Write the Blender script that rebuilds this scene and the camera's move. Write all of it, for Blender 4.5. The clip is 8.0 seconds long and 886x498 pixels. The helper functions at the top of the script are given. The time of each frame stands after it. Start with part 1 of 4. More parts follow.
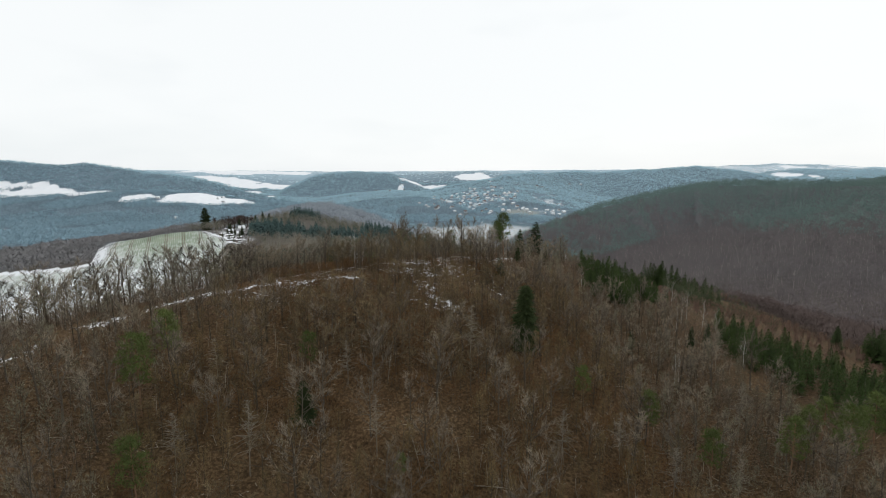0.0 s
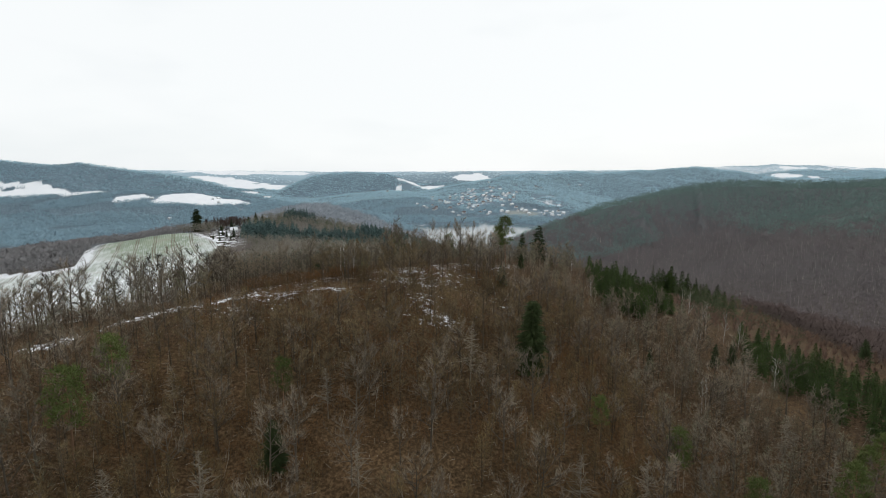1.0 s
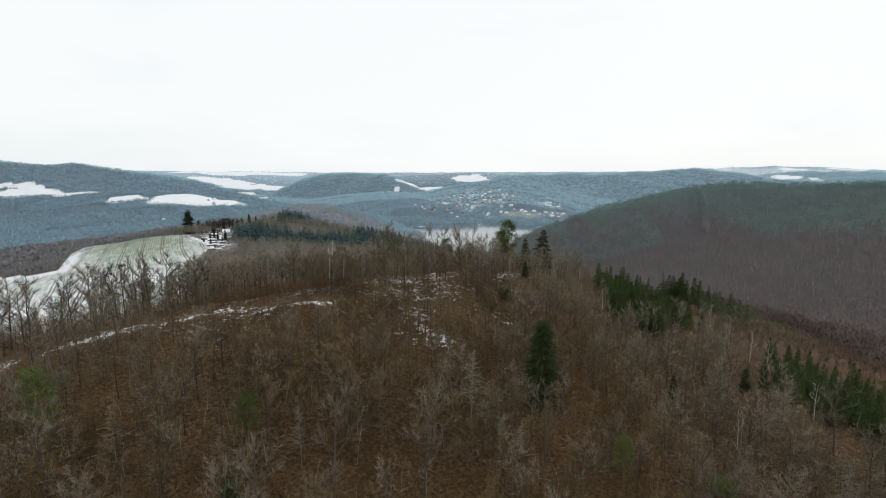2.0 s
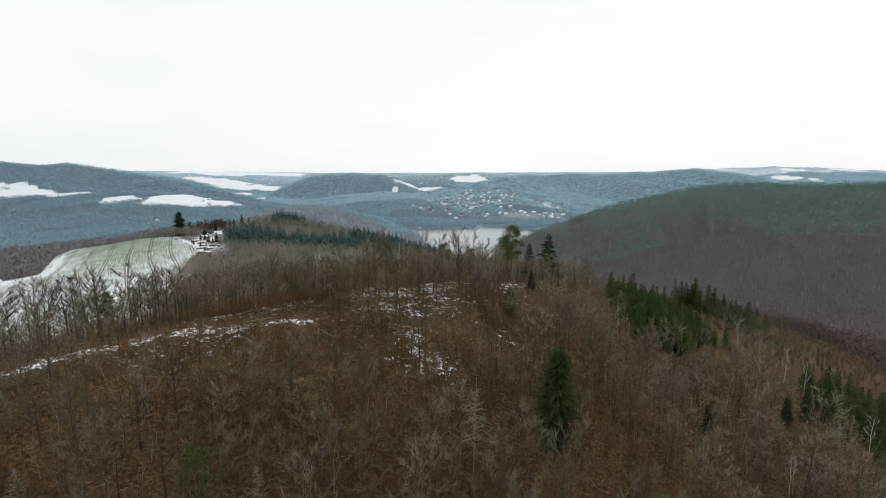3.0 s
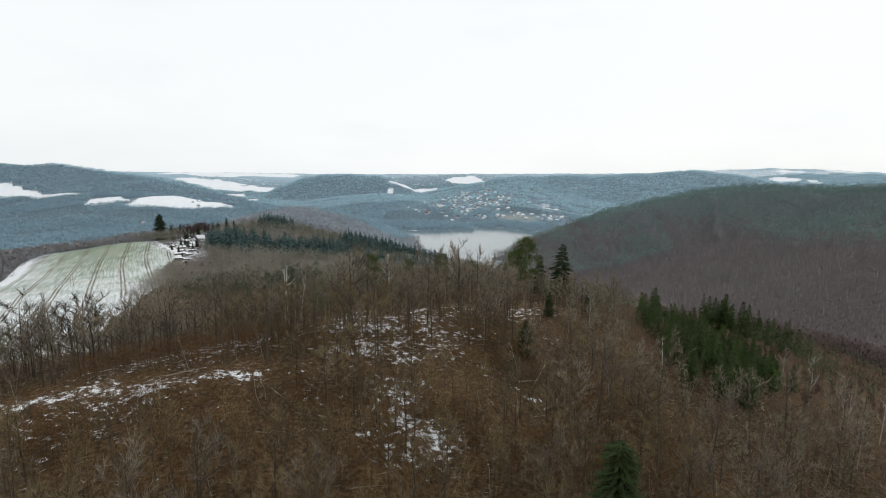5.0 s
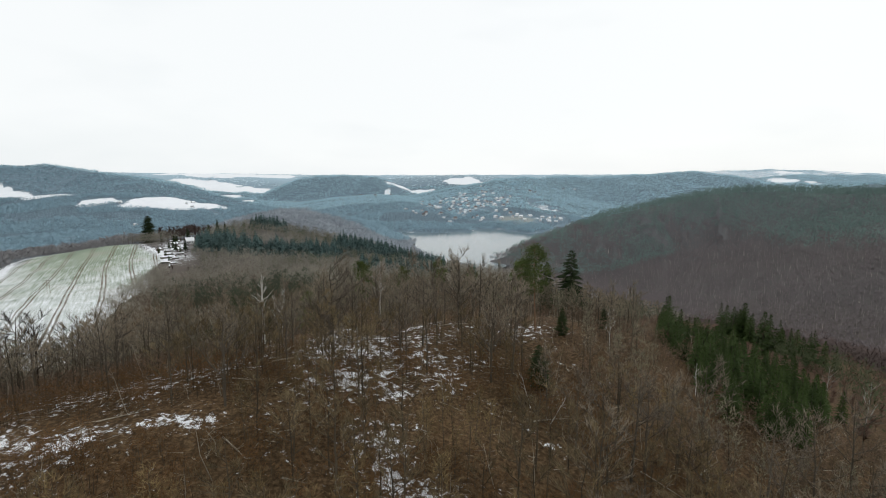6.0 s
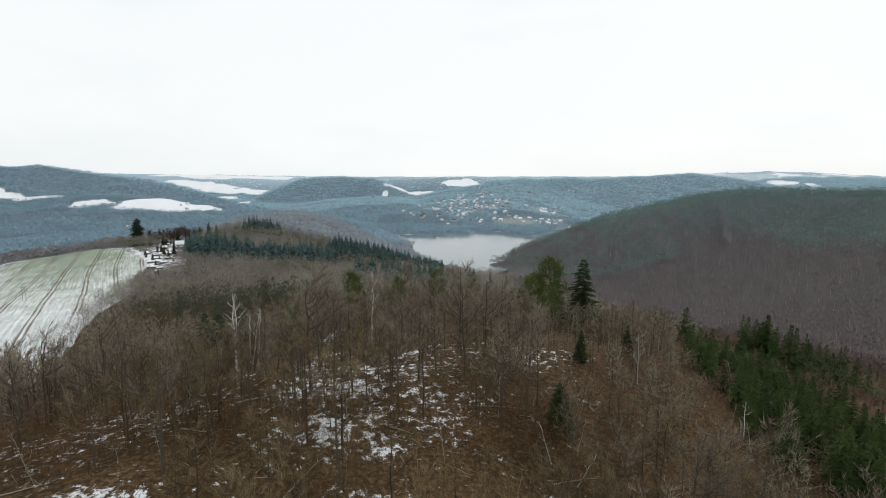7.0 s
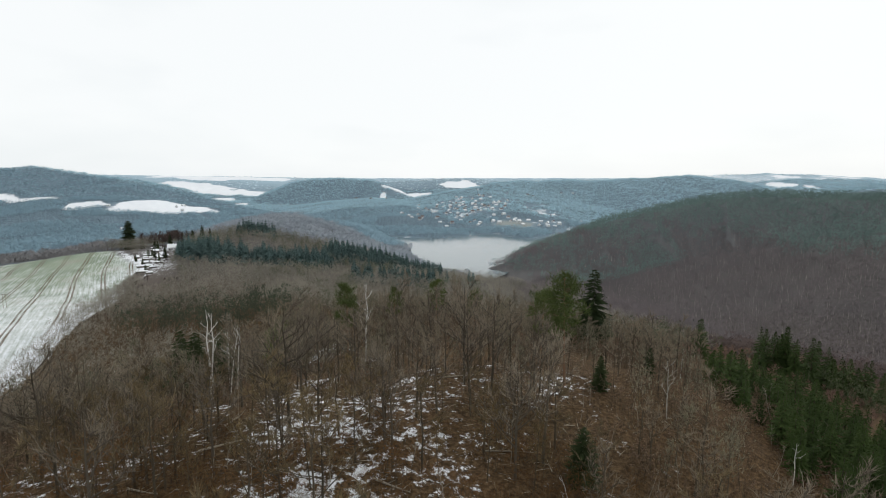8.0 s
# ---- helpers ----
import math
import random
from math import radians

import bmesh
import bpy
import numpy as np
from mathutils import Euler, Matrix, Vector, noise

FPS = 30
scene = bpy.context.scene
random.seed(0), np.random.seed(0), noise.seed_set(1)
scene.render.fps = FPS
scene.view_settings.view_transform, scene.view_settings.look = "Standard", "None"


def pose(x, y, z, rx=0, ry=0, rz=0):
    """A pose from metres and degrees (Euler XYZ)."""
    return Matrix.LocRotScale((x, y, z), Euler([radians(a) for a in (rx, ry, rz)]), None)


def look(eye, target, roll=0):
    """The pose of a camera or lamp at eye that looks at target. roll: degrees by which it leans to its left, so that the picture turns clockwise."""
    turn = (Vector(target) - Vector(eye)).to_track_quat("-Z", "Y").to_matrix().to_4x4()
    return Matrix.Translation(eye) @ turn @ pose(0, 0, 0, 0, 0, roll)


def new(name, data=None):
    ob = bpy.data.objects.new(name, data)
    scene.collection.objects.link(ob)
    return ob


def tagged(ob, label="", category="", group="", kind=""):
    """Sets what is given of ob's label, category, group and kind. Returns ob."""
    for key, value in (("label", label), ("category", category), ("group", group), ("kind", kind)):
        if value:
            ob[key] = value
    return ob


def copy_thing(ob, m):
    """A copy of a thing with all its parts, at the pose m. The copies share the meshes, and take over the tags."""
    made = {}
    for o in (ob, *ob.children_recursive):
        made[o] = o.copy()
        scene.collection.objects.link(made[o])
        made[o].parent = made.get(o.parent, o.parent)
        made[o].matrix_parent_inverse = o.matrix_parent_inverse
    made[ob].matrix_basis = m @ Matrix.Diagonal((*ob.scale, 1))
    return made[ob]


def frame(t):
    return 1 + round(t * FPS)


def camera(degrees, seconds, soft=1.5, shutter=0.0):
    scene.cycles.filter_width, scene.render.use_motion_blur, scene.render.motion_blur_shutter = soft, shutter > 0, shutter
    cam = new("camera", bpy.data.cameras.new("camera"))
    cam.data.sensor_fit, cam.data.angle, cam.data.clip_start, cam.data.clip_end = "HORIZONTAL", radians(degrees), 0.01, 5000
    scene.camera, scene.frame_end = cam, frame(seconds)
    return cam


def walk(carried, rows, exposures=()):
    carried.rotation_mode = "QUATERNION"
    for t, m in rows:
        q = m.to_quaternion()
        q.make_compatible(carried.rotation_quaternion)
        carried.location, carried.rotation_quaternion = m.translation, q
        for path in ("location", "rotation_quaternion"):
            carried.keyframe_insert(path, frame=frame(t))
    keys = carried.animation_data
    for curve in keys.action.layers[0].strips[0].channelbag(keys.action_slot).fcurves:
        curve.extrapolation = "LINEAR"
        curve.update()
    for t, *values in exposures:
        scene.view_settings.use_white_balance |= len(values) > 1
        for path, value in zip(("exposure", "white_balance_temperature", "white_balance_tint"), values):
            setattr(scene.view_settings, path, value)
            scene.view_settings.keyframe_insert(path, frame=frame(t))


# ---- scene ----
cam = camera(80.7, 8.0, soft=1.0)
METRES, EYE, TILT, LEAN, TURN = 150.0, 100.0, -8.6, 0.0, 0.0
ROWS = [
    (0.0, 0.0, 0.0, 0.0, 0.0, 0.0, -0.0),
    (0.5, 0.0017, 0.0628, 0.0082, -0.09, 0.04, -0.0),
    (1.0, 0.0038, 0.1297, 0.0183, -0.19, 0.05, -0.05),
    (1.5, 0.0053, 0.1919, 0.0267, -0.28, 0.11, -0.1),
    (3.0, 0.0104, 0.3906, 0.0545, -0.52, 0.2, -0.13),
    (3.5, 0.0108, 0.4516, 0.0631, -0.62, 0.22, -0.14),
    (4.0, 0.0108, 0.5176, 0.0722, -0.74, 0.24, -0.18),
    (4.5, 0.0109, 0.5778, 0.0801, -0.84, 0.28, -0.17),
    (6.0, 0.0133, 0.7716, 0.1027, -1.24, 0.46, -0.11),
    (6.5, 0.0136, 0.8327, 0.1115, -1.37, 0.5, -0.11),
    (7.0, 0.0136, 0.8986, 0.1212, -1.46, 0.64, -0.17),
    (7.5, 0.0129, 0.948, 0.1313, -1.55, 0.7, -0.18),
    (8.0, 0.0118, 0.99, 0.1387, -1.66, 0.81, -0.2),
]
walk(cam, [(t, pose(0, 0, EYE, TILT, LEAN, TURN) @ pose(METRES * x, METRES * y, METRES * z, 90 + pitch, roll, yaw)) for t, x, y, z, yaw, pitch, roll in ROWS])

# world: overcast winter sky, thin cloud layer over a pale sky
SUN_ELEV, SUN_TURN = 32.0, 35.0
world = bpy.data.worlds.new("overcast_sky")
scene.world = world
world.use_nodes = True
wn, wl = world.node_tree.nodes, world.node_tree.links
wn.clear()
w_out = wn.new("ShaderNodeOutputWorld")
w_bg = wn.new("ShaderNodeBackground")
w_sky = wn.new("ShaderNodeTexSky")
w_sky.sky_type, w_sky.sun_disc = "NISHITA", False
w_sky.sun_elevation, w_sky.sun_rotation = radians(SUN_ELEV), radians(SUN_TURN)
w_sky_dim = wn.new("ShaderNodeVectorMath")
w_sky_dim.operation = "SCALE"
w_sky_dim.inputs["Scale"].default_value = 0.1
w_co = wn.new("ShaderNodeTexCoord")
w_map = wn.new("ShaderNodeMapping")
w_map.inputs["Scale"].default_value = (1.0, 1.0, 3.2)
w_noise = wn.new("ShaderNodeTexNoise")
w_noise.inputs["Scale"].default_value = 1.6
w_noise.inputs["Detail"].default_value = 4.0
w_ramp = wn.new("ShaderNodeValToRGB")
w_ramp.color_ramp.elements[0].position, w_ramp.color_ramp.elements[0].color = 0.30, (0.84, 0.885, 0.905, 1)
w_ramp.color_ramp.elements[1].position, w_ramp.color_ramp.elements[1].color = 0.55, (0.965, 0.992, 1.0, 1)
w_mix = wn.new("ShaderNodeMix")
w_mix.data_type = "RGBA"
w_mix.inputs["Factor"].default_value = 0.965
wl.new(w_co.outputs["Generated"], w_map.inputs["Vector"])
wl.new(w_map.outputs["Vector"], w_noise.inputs["Vector"])
wl.new(w_noise.outputs["Fac"], w_ramp.inputs["Fac"])
wl.new(w_sky.outputs["Color"], w_sky_dim.inputs[0])
wl.new(w_sky_dim.outputs["Vector"], w_mix.inputs["A"])
wl.new(w_ramp.outputs["Color"], w_mix.inputs["B"])
wl.new(w_mix.outputs["Result"], w_bg.inputs["Color"])
w_bg.inputs["Strength"].default_value = 1.0
wl.new(w_bg.outputs["Background"], w_out.inputs["Surface"])

sun = new("sun", bpy.data.lights.new("sun", "SUN"))
sun.data.energy, sun.data.angle, sun.data.color = 0.6, radians(25), (1.0, 0.97, 0.93)
sun.matrix_world = look((0, 0, 0), (-math.sin(radians(SUN_TURN)) * math.cos(radians(SUN_ELEV)), -math.cos(radians(SUN_TURN)) * math.cos(radians(SUN_ELEV)), -math.sin(radians(SUN_ELEV))))


# ---- terrain ----
RNG = np.random.default_rng(7)
GRID = np.random.default_rng(3).random((256, 256))


def vnoise(x, y, size):
    """Smooth value noise in 0..1 with cells of that size in metres."""
    u, v = np.asarray(x, float) / size, np.asarray(y, float) / size
    i, j = np.floor(u).astype(int), np.floor(v).astype(int)
    a, b = u - i, v - j
    a, b = a * a * (3 - 2 * a), b * b * (3 - 2 * b)
    i0, i1, j0, j1 = i % 256, (i + 1) % 256, j % 256, (j + 1) % 256
    return (GRID[i0, j0] * (1 - a) + GRID[i1, j0] * a) * (1 - b) + (GRID[i0, j1] * (1 - a) + GRID[i1, j1] * a) * b


def along(x, y, line):
    """Distance to a polyline of (x, y, z) and the z of its nearest place."""
    best, zed = np.full(np.shape(x), 1e9), np.zeros(np.shape(x))
    for (x0, y0, z0), (x1, y1, z1) in zip(line[:-1], line[1:]):
        dx, dy = x1 - x0, y1 - y0
        s = np.clip(((x - x0) * dx + (y - y0) * dy) / (dx * dx + dy * dy), 0, 1)
        d = np.hypot(x - x0 - s * dx, y - y0 - s * dy)
        near = d < best
        best, zed = np.where(near, d, best), np.where(near, z0 + s * (z1 - z0), zed)
    return best, zed


LAKE = -40.0
# crest lines: (slope, roundness, points)
RIDGES = [
    (0.38, 30, [(-300, -120, 20), (-180, 20, 45), (-112, 118, 54), (-96, 155, 57), (-72, 184, 58.5), (-44, 196, 60.0), (-10, 232, 59), (28, 254, 57), (2, 330, 42)]),
    (0.34, 25, [(50, 300, 41), (105, 335, 28), (150, 362, 16)]),
    (0.20, 40, [(20, 205, 47), (60, 185, 37), (100, 150, 30)]),
    (0.33, 30, [(2, 330, 41), (-70, 430, 25), (-150, 540, 15), (-210, 640, 12), (-225, 810, 22)]),
    (0.34, 65, [(-225, 810, 20), (-262, 1000, 21), (-272, 1180, 21), (-235, 1500, -25)]),
    (0.17, 60, [(-150, 540, 14), (-310, 700, 15), (-330, 800, 12)]),
    (0.16, 70, [(-200, 430, 18), (-330, 560, 6), (-360, 690, 9)]),
    (0.42, 30, [(-210, 740, 13), (-105, 780, 3), (-45, 796, -12), (0, 810, -30), (25, 830, -52)]),
    (0.50, 60, [(950, 700, 78), (700, 790, 77), (600, 900, 76), (480, 1000, 67), (340, 1015, 33), (240, 990, 2), (170, 955, -22), (112, 930, -37), (96, 915, -52)]),
    (0.30, 80, [(700, 780, 70), (1100, 1200, 80), (1500, 1900, 70)]),
    (0.36, 90, [(-2900, 2000, 120), (-2200, 2150, 135), (-1750, 2080, 132), (-1560, 2060, 121), (-1470, 2050, 115), (-1374, 2050, 124), (-1261, 2085, 102), (-1160, 2090, 90), (-1007, 2190, 62), (-950, 2210, 45), (-895, 2235, 22), (-800, 2280, -25)]),
    (0.34, 80, [(-1300, 2010, 54), (-1100, 1950, 58), (-955, 1930, 63), (-833, 1956, 36), (-700, 1961, 10), (-640, 2021, -16)]),
    (0.15, 80, [(-2600, 1700, 34), (-1350, 1830, 30), (-800, 1720, 22), (-600, 1780, -10)]),
    (0.50, 110, [(-650, 3030, 76), (-470, 3000, 88), (-303, 2975, 76), (-176, 2900, 34), (-110, 2850, 2)]),
    (0.30, 90, [(60, 2720, 2), (185, 2650, 24), (310, 2620, 76), (700, 2800, 86), (900, 2800, 86), (1100, 2900, 98), (1450, 2990, 115), (1666, 2933, 90), (1868, 2861, 38), (2000, 2820, 0)]),
    (0.20, 90, [(340, 2560, 64), (250, 1900, 2), (210, 1400, -38)]),
    (0.15, 90, [(-240, 2500, 2), (-120, 2000, -6), (-40, 1500, -30)]),
    (0.16, 180, [(-250, 3900, 70), (100, 3900, 92), (420, 3950, 84)]),
    (0.12, 200, [(1750, 4100, 108), (2000, 4050, 124), (2427, 3860, 146), (2747, 3730, 136), (3020, 3577, 114)]),
    (0.11, 250, [(-3600, 3000, 104), (-2300, 3900, 100), (-1000, 4600, 88), (0, 4700, 92), (1500, 4600, 104), (3000, 3700, 110)]),
    (0.20, 120, [(400, -400, 40), (900, -100, 70), (1000, 500, 76)]),
    (0.12, 200, [(-2500, -900, 80), (-600, -2500, 90), (2500, -1200, 90), (3000, 1500, 110)]),
]


def ground_height(x, y):
    x, y = np.asarray(x, float), np.asarray(y, float)
    far = np.hypot(x, y - 150)
    floor = -52 + 16 * np.clip((np.hypot(x + 700, y - 1000) - 200) / -400 + 1, 0, 1)
    floor = floor + 22 * np.clip((far - 1900) / 1200, 0, 1) + (100 + 70 * (vnoise(x, y, 1100) - 0.5)) * np.clip((far - 3500) / 1250, 0, 1)
    total, k = np.exp((floor - 20) / 4.5), 4.5
    for slope, soft, line in RIDGES:
        d, z = along(x, y, line)
        total = total + np.exp((np.maximum(z - slope * (np.sqrt(d * d + soft * soft) - soft), -120) - 20) / k)
    z = 20 + k * np.log(total)
    rough = np.clip(far / 900, 0.12, 1)
    z = z + (vnoise(x, y, 90) - 0.5) * 9 * rough + (vnoise(x + 50, y, 28) - 0.5) * 3.5 * rough + (vnoise(x, y + 9, 9) - 0.5) * 0.9
    return z


FIELD = [(-165, 345), (-192, 425), (-204, 470), (-236, 560), (-255, 625), (-330, 715), (-362, 758), (-450, 752), (-446, 700), (-434, 672), (-420, 642), (-401, 605), (-383, 573), (-362, 534), (-385, 516), (-448, 518), (-540, 530), (-540, 380), (-400, 350), (-270, 320)]


def inside(x, y, poly):
    odd = np.zeros(np.shape(x), bool)
    for (x0, y0), (x1, y1) in zip(poly, poly[1:] + poly[:1]):
        odd ^= ((y0 > y) != (y1 > y)) & (x < (x1 - x0) * (y - y0) / (y1 - y0 + 1e-9) + x0)
    return odd


def field_depth(x, y):
    """Metres inside the field (negative outside)."""
    edge, _ = along(x, y, [(*p, 0) for p in FIELD + FIELD[:1]])
    return np.where(inside(x, y, FIELD), edge, -edge)


# open snow meadows far off: centre, half sizes, turn
MEADOWS = [(-1330, 1712, 215, 40, 12), (-1450, 1780, 150, 26, -5), (-765, 1660, 150, 118, 0), (-950, 1640, 60, 60, 0), (-285, 1175, 52, 24, 10),
           (-1450, 3440, 270, 200, 0), (-1180, 3300, 240, 130, 10), (-1112, 2990, 95, 90, 0), (-923, 2690, 62, 55, 0), (-853, 2660, 35, 40, 0), (-1500, 4100, 500, 200, 20),
           (-95, 3060, 150, 220, 0), (220, 3540, 115, 150, 0), (-215, 2780, 12, 22, 35), (2057, 3160, 70, 110, 0), (2150, 3040, 60, 50, -20), (2330, 3520, 110, 70, 0), (2720, 3530, 150, 60, -20),
           (900, 4150, 260, 90, 0), (300, 4200, 250, 120, 0), (1800, 4200, 300, 120, 0)]


def meadow(x, y):
    best = np.full(np.shape(x), -9.0)
    for cx, cy, a, b, turn in MEADOWS:
        c, s = math.cos(radians(turn)), math.sin(radians(turn))
        u, v = (x - cx) * c + (y - cy) * s, -(x - cx) * s + (y - cy) * c
        best = np.maximum(best, 1 - np.sqrt((u / a) ** 2 + (v / b) ** 2) + (vnoise(x, y, 60) - 0.5) * 0.75)
    return best


TRACK = [(-112, 100, 0), (-103, 132, 0), (-95, 152, 0), (-82, 173, 0), (-66, 187, 0), (-52, 190, 0), (-40, 194, 0), (-25, 197, 0)]
TRAIL = [(-4, 240, 0), (2, 226, 0), (9, 214, 0), (16, 206, 0), (24, 199, 0)]
# ---- end terrain ----


# ---- materials ----
def material(name, rough=0.9, spec=0.15):
    m = bpy.data.materials.new(name)
    m.use_nodes = True
    b = m.node_tree.nodes["Principled BSDF"]
    b.inputs["Roughness"].default_value = rough
    b.inputs["Specular IOR Level"].default_value = spec
    return m, m.node_tree.nodes, m.node_tree.links, b


def ramp(nodes, stops):
    r = nodes.new("ShaderNodeValToRGB")
    e = r.color_ramp.elements
    while len(e) < len(stops):
        e.new(0.5)
    for k, (pos, col) in enumerate(stops):
        e[k].position, e[k].color = pos, (*col, 1)
    return r


def noise_tex(nodes, links, scale, detail=4.0, vector=None, rough=0.55):
    n = nodes.new("ShaderNodeTexNoise")
    n.inputs["Scale"].default_value, n.inputs["Detail"].default_value, n.inputs["Roughness"].default_value = scale, detail, rough
    if vector is not None:
        links.new(vector, n.inputs["Vector"])
    return n


def mixc(nodes, links, fac, a, b, blend="MIX"):
    m = nodes.new("ShaderNodeMix")
    m.data_type, m.blend_type = "RGBA", blend
    for key, val in (("Factor", fac), ("A", a), ("B", b)):
        sock = m.inputs[key] if key == "Factor" else [s for s in m.inputs if s.name == key and s.type == "RGBA"][0]
        if isinstance(val, bpy.types.NodeSocket):
            links.new(val, sock)
        else:
            sock.default_value = val if key == "Factor" else (*val, 1)
    return [s for s in m.outputs if s.type == "RGBA"][0]


def calc(nodes, links, op, a, b=0.0, clamp=False):
    m = nodes.new("ShaderNodeMath")
    m.operation, m.use_clamp = op, clamp
    for k, val in enumerate((a, b)):
        if isinstance(val, bpy.types.NodeSocket):
            links.new(val, m.inputs[k])
        else:
            m.inputs[k].default_value = val
    return m.outputs[0]


def plant_material(name, low, high, per="island", grain=3.0, rough=0.85, clump=0.0, twist=0.35, thin=0.0):
    """Bark, twigs or needles: colour varies from plant to plant and along the surface."""
    m, n, l, b = material(name, rough, 0.1)
    if per == "island":
        rnd = n.new("ShaderNodeNewGeometry").outputs["Random Per Island"]
    else:
        rnd = n.new("ShaderNodeObjectInfo").outputs["Random"]
    co = n.new("ShaderNodeTexCoord").outputs["Object"]
    tex = noise_tex(n, l, grain, 3.0, co)
    fac = calc(n, l, "ADD", calc(n, l, "MULTIPLY", rnd, 0.5), calc(n, l, "MULTIPLY", tex.outputs["Fac"], 0.5), True)
    if clump:
        wide = noise_tex(n, l, clump, 2.0, co)
        spread = calc(n, l, "MULTIPLY", calc(n, l, "POWER", rnd, 2.2), twist)
        fac = calc(n, l, "ADD", calc(n, l, "ADD", spread, calc(n, l, "MULTIPLY", tex.outputs["Fac"], 0.25)), calc(n, l, "MULTIPLY", calc(n, l, "SUBTRACT", wide.outputs["Fac"], 0.35), 1.0), True)
    colour = mixc(n, l, fac, low, high)
    l.new(colour, b.inputs["Base Color"])
    if thin:
        # a spray of fine twigs lets part of the light through
        tr = n.new("ShaderNodeBsdfTranslucent")
        l.new(colour, tr.inputs["Color"])
        both = n.new("ShaderNodeMixShader")
        both.inputs["Fac"].default_value = thin
        l.new(b.outputs["BSDF"], both.inputs[1])
        l.new(tr.outputs["BSDF"], both.inputs[2])
        l.new(both.outputs["Shader"], n["Material Output"].inputs["Surface"])
    return m


M_BARK = plant_material("oak_bark", (0.042, 0.035, 0.027), (0.150, 0.126, 0.096), "object", 2.0)
M_OAK_DARK = plant_material("old_oak_bark", (0.026, 0.021, 0.016), (0.085, 0.070, 0.052), "object", 2.0)
M_TWIG = plant_material("bare_twigs", (0.095, 0.080, 0.063), (0.388, 0.323, 0.242), "object", 0.5)
M_BARK_MASS = plant_material("woodland_bark", (0.030, 0.025, 0.018), (0.145, 0.118, 0.084))
M_TWIG_MASS = plant_material("woodland_twigs", (0.046, 0.036, 0.021), (0.345, 0.262, 0.150), grain=0.30, clump=0.05, twist=0.42)
# outer copies of the twig colours, lightened and greyed to stand for haze
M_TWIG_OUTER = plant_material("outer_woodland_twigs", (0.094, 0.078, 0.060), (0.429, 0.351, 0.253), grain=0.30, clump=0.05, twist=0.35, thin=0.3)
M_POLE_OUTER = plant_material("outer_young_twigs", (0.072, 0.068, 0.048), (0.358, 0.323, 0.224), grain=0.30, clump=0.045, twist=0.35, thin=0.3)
M_POLE_MASS = plant_material("young_tree_twigs", (0.046, 0.035, 0.017), (0.325, 0.235, 0.115), grain=0.30, clump=0.045, twist=0.40)
M_BRUSH = plant_material("beech_saplings_with_dry_leaves", (0.042, 0.027, 0.013), (0.30, 0.158, 0.066), grain=0.22, clump=0.06, twist=0.32, thin=0.3)
M_SPRUCE = plant_material("spruce_needles", (0.017, 0.030, 0.009), (0.066, 0.098, 0.028), "object", 1.2)
M_SPRUCE_DARK = plant_material("old_spruce_needles", (0.014, 0.023, 0.009), (0.044, 0.060, 0.022), "object", 1.2)
# haze over the far grove is put into its needle colour
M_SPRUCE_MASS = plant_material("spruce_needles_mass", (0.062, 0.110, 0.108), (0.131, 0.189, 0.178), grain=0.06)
M_PINE = plant_material("pine_needles", (0.045, 0.065, 0.019), (0.138, 0.170, 0.053), "object", 1.0)
M_PINE_BARK = plant_material("pine_bark", (0.13, 0.080, 0.050), (0.30, 0.18, 0.11), "object", 1.5)
M_GREY_WOOD = plant_material("weathered_grey_wood", (0.20, 0.180, 0.14), (0.44, 0.39, 0.31), "object", 2.0)
M_PALE_WOOD = plant_material("bleached_bare_wood", (0.50, 0.48, 0.45), (0.78, 0.76, 0.72), "object", 1.2)
M_LARCH = plant_material("larch_bark", (0.12, 0.10, 0.075), (0.30, 0.26, 0.20), "object", 2.0)
M_BIRCH = plant_material("birch_bark", (0.30, 0.28, 0.25), (0.62, 0.60, 0.56), "object", 1.2)
# dry-leaf colour for the outer slopes, with haze greyed into it
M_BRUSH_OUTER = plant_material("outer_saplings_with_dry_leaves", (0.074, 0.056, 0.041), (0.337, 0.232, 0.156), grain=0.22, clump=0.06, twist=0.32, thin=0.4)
M_SIDE = plant_material("reddish_slope_twigs", (0.080, 0.056, 0.042), (0.36, 0.225, 0.165), grain=0.20, clump=0.04, twist=0.2, thin=0.25)
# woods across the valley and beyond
# twigs behind the ridge, lightened to carry the haze there
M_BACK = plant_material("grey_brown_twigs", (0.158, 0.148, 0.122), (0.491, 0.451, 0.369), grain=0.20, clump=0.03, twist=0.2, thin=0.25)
M_BACK_GREEN = plant_material("olive_pine_needles", (0.050, 0.062, 0.032), (0.135, 0.150, 0.080), grain=0.15, clump=0.05, twist=0.2, thin=0.3)
M_BELT = plant_material("dark_pine_belt", (0.026, 0.036, 0.022), (0.080, 0.098, 0.058), grain=0.15, clump=0.05, twist=0.2)
M_LOWER = plant_material("dark_valley_twigs", (0.062, 0.046, 0.042), (0.170, 0.126, 0.112), grain=0.15, clump=0.02, twist=0.15)
# hill twigs and pines carry some grey-blue haze in their colour
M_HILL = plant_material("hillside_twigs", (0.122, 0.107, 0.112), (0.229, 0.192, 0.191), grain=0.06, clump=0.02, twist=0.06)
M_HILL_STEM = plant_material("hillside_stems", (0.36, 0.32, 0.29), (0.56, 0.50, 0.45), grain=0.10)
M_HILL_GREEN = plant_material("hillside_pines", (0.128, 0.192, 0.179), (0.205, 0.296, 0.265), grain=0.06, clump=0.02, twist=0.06)
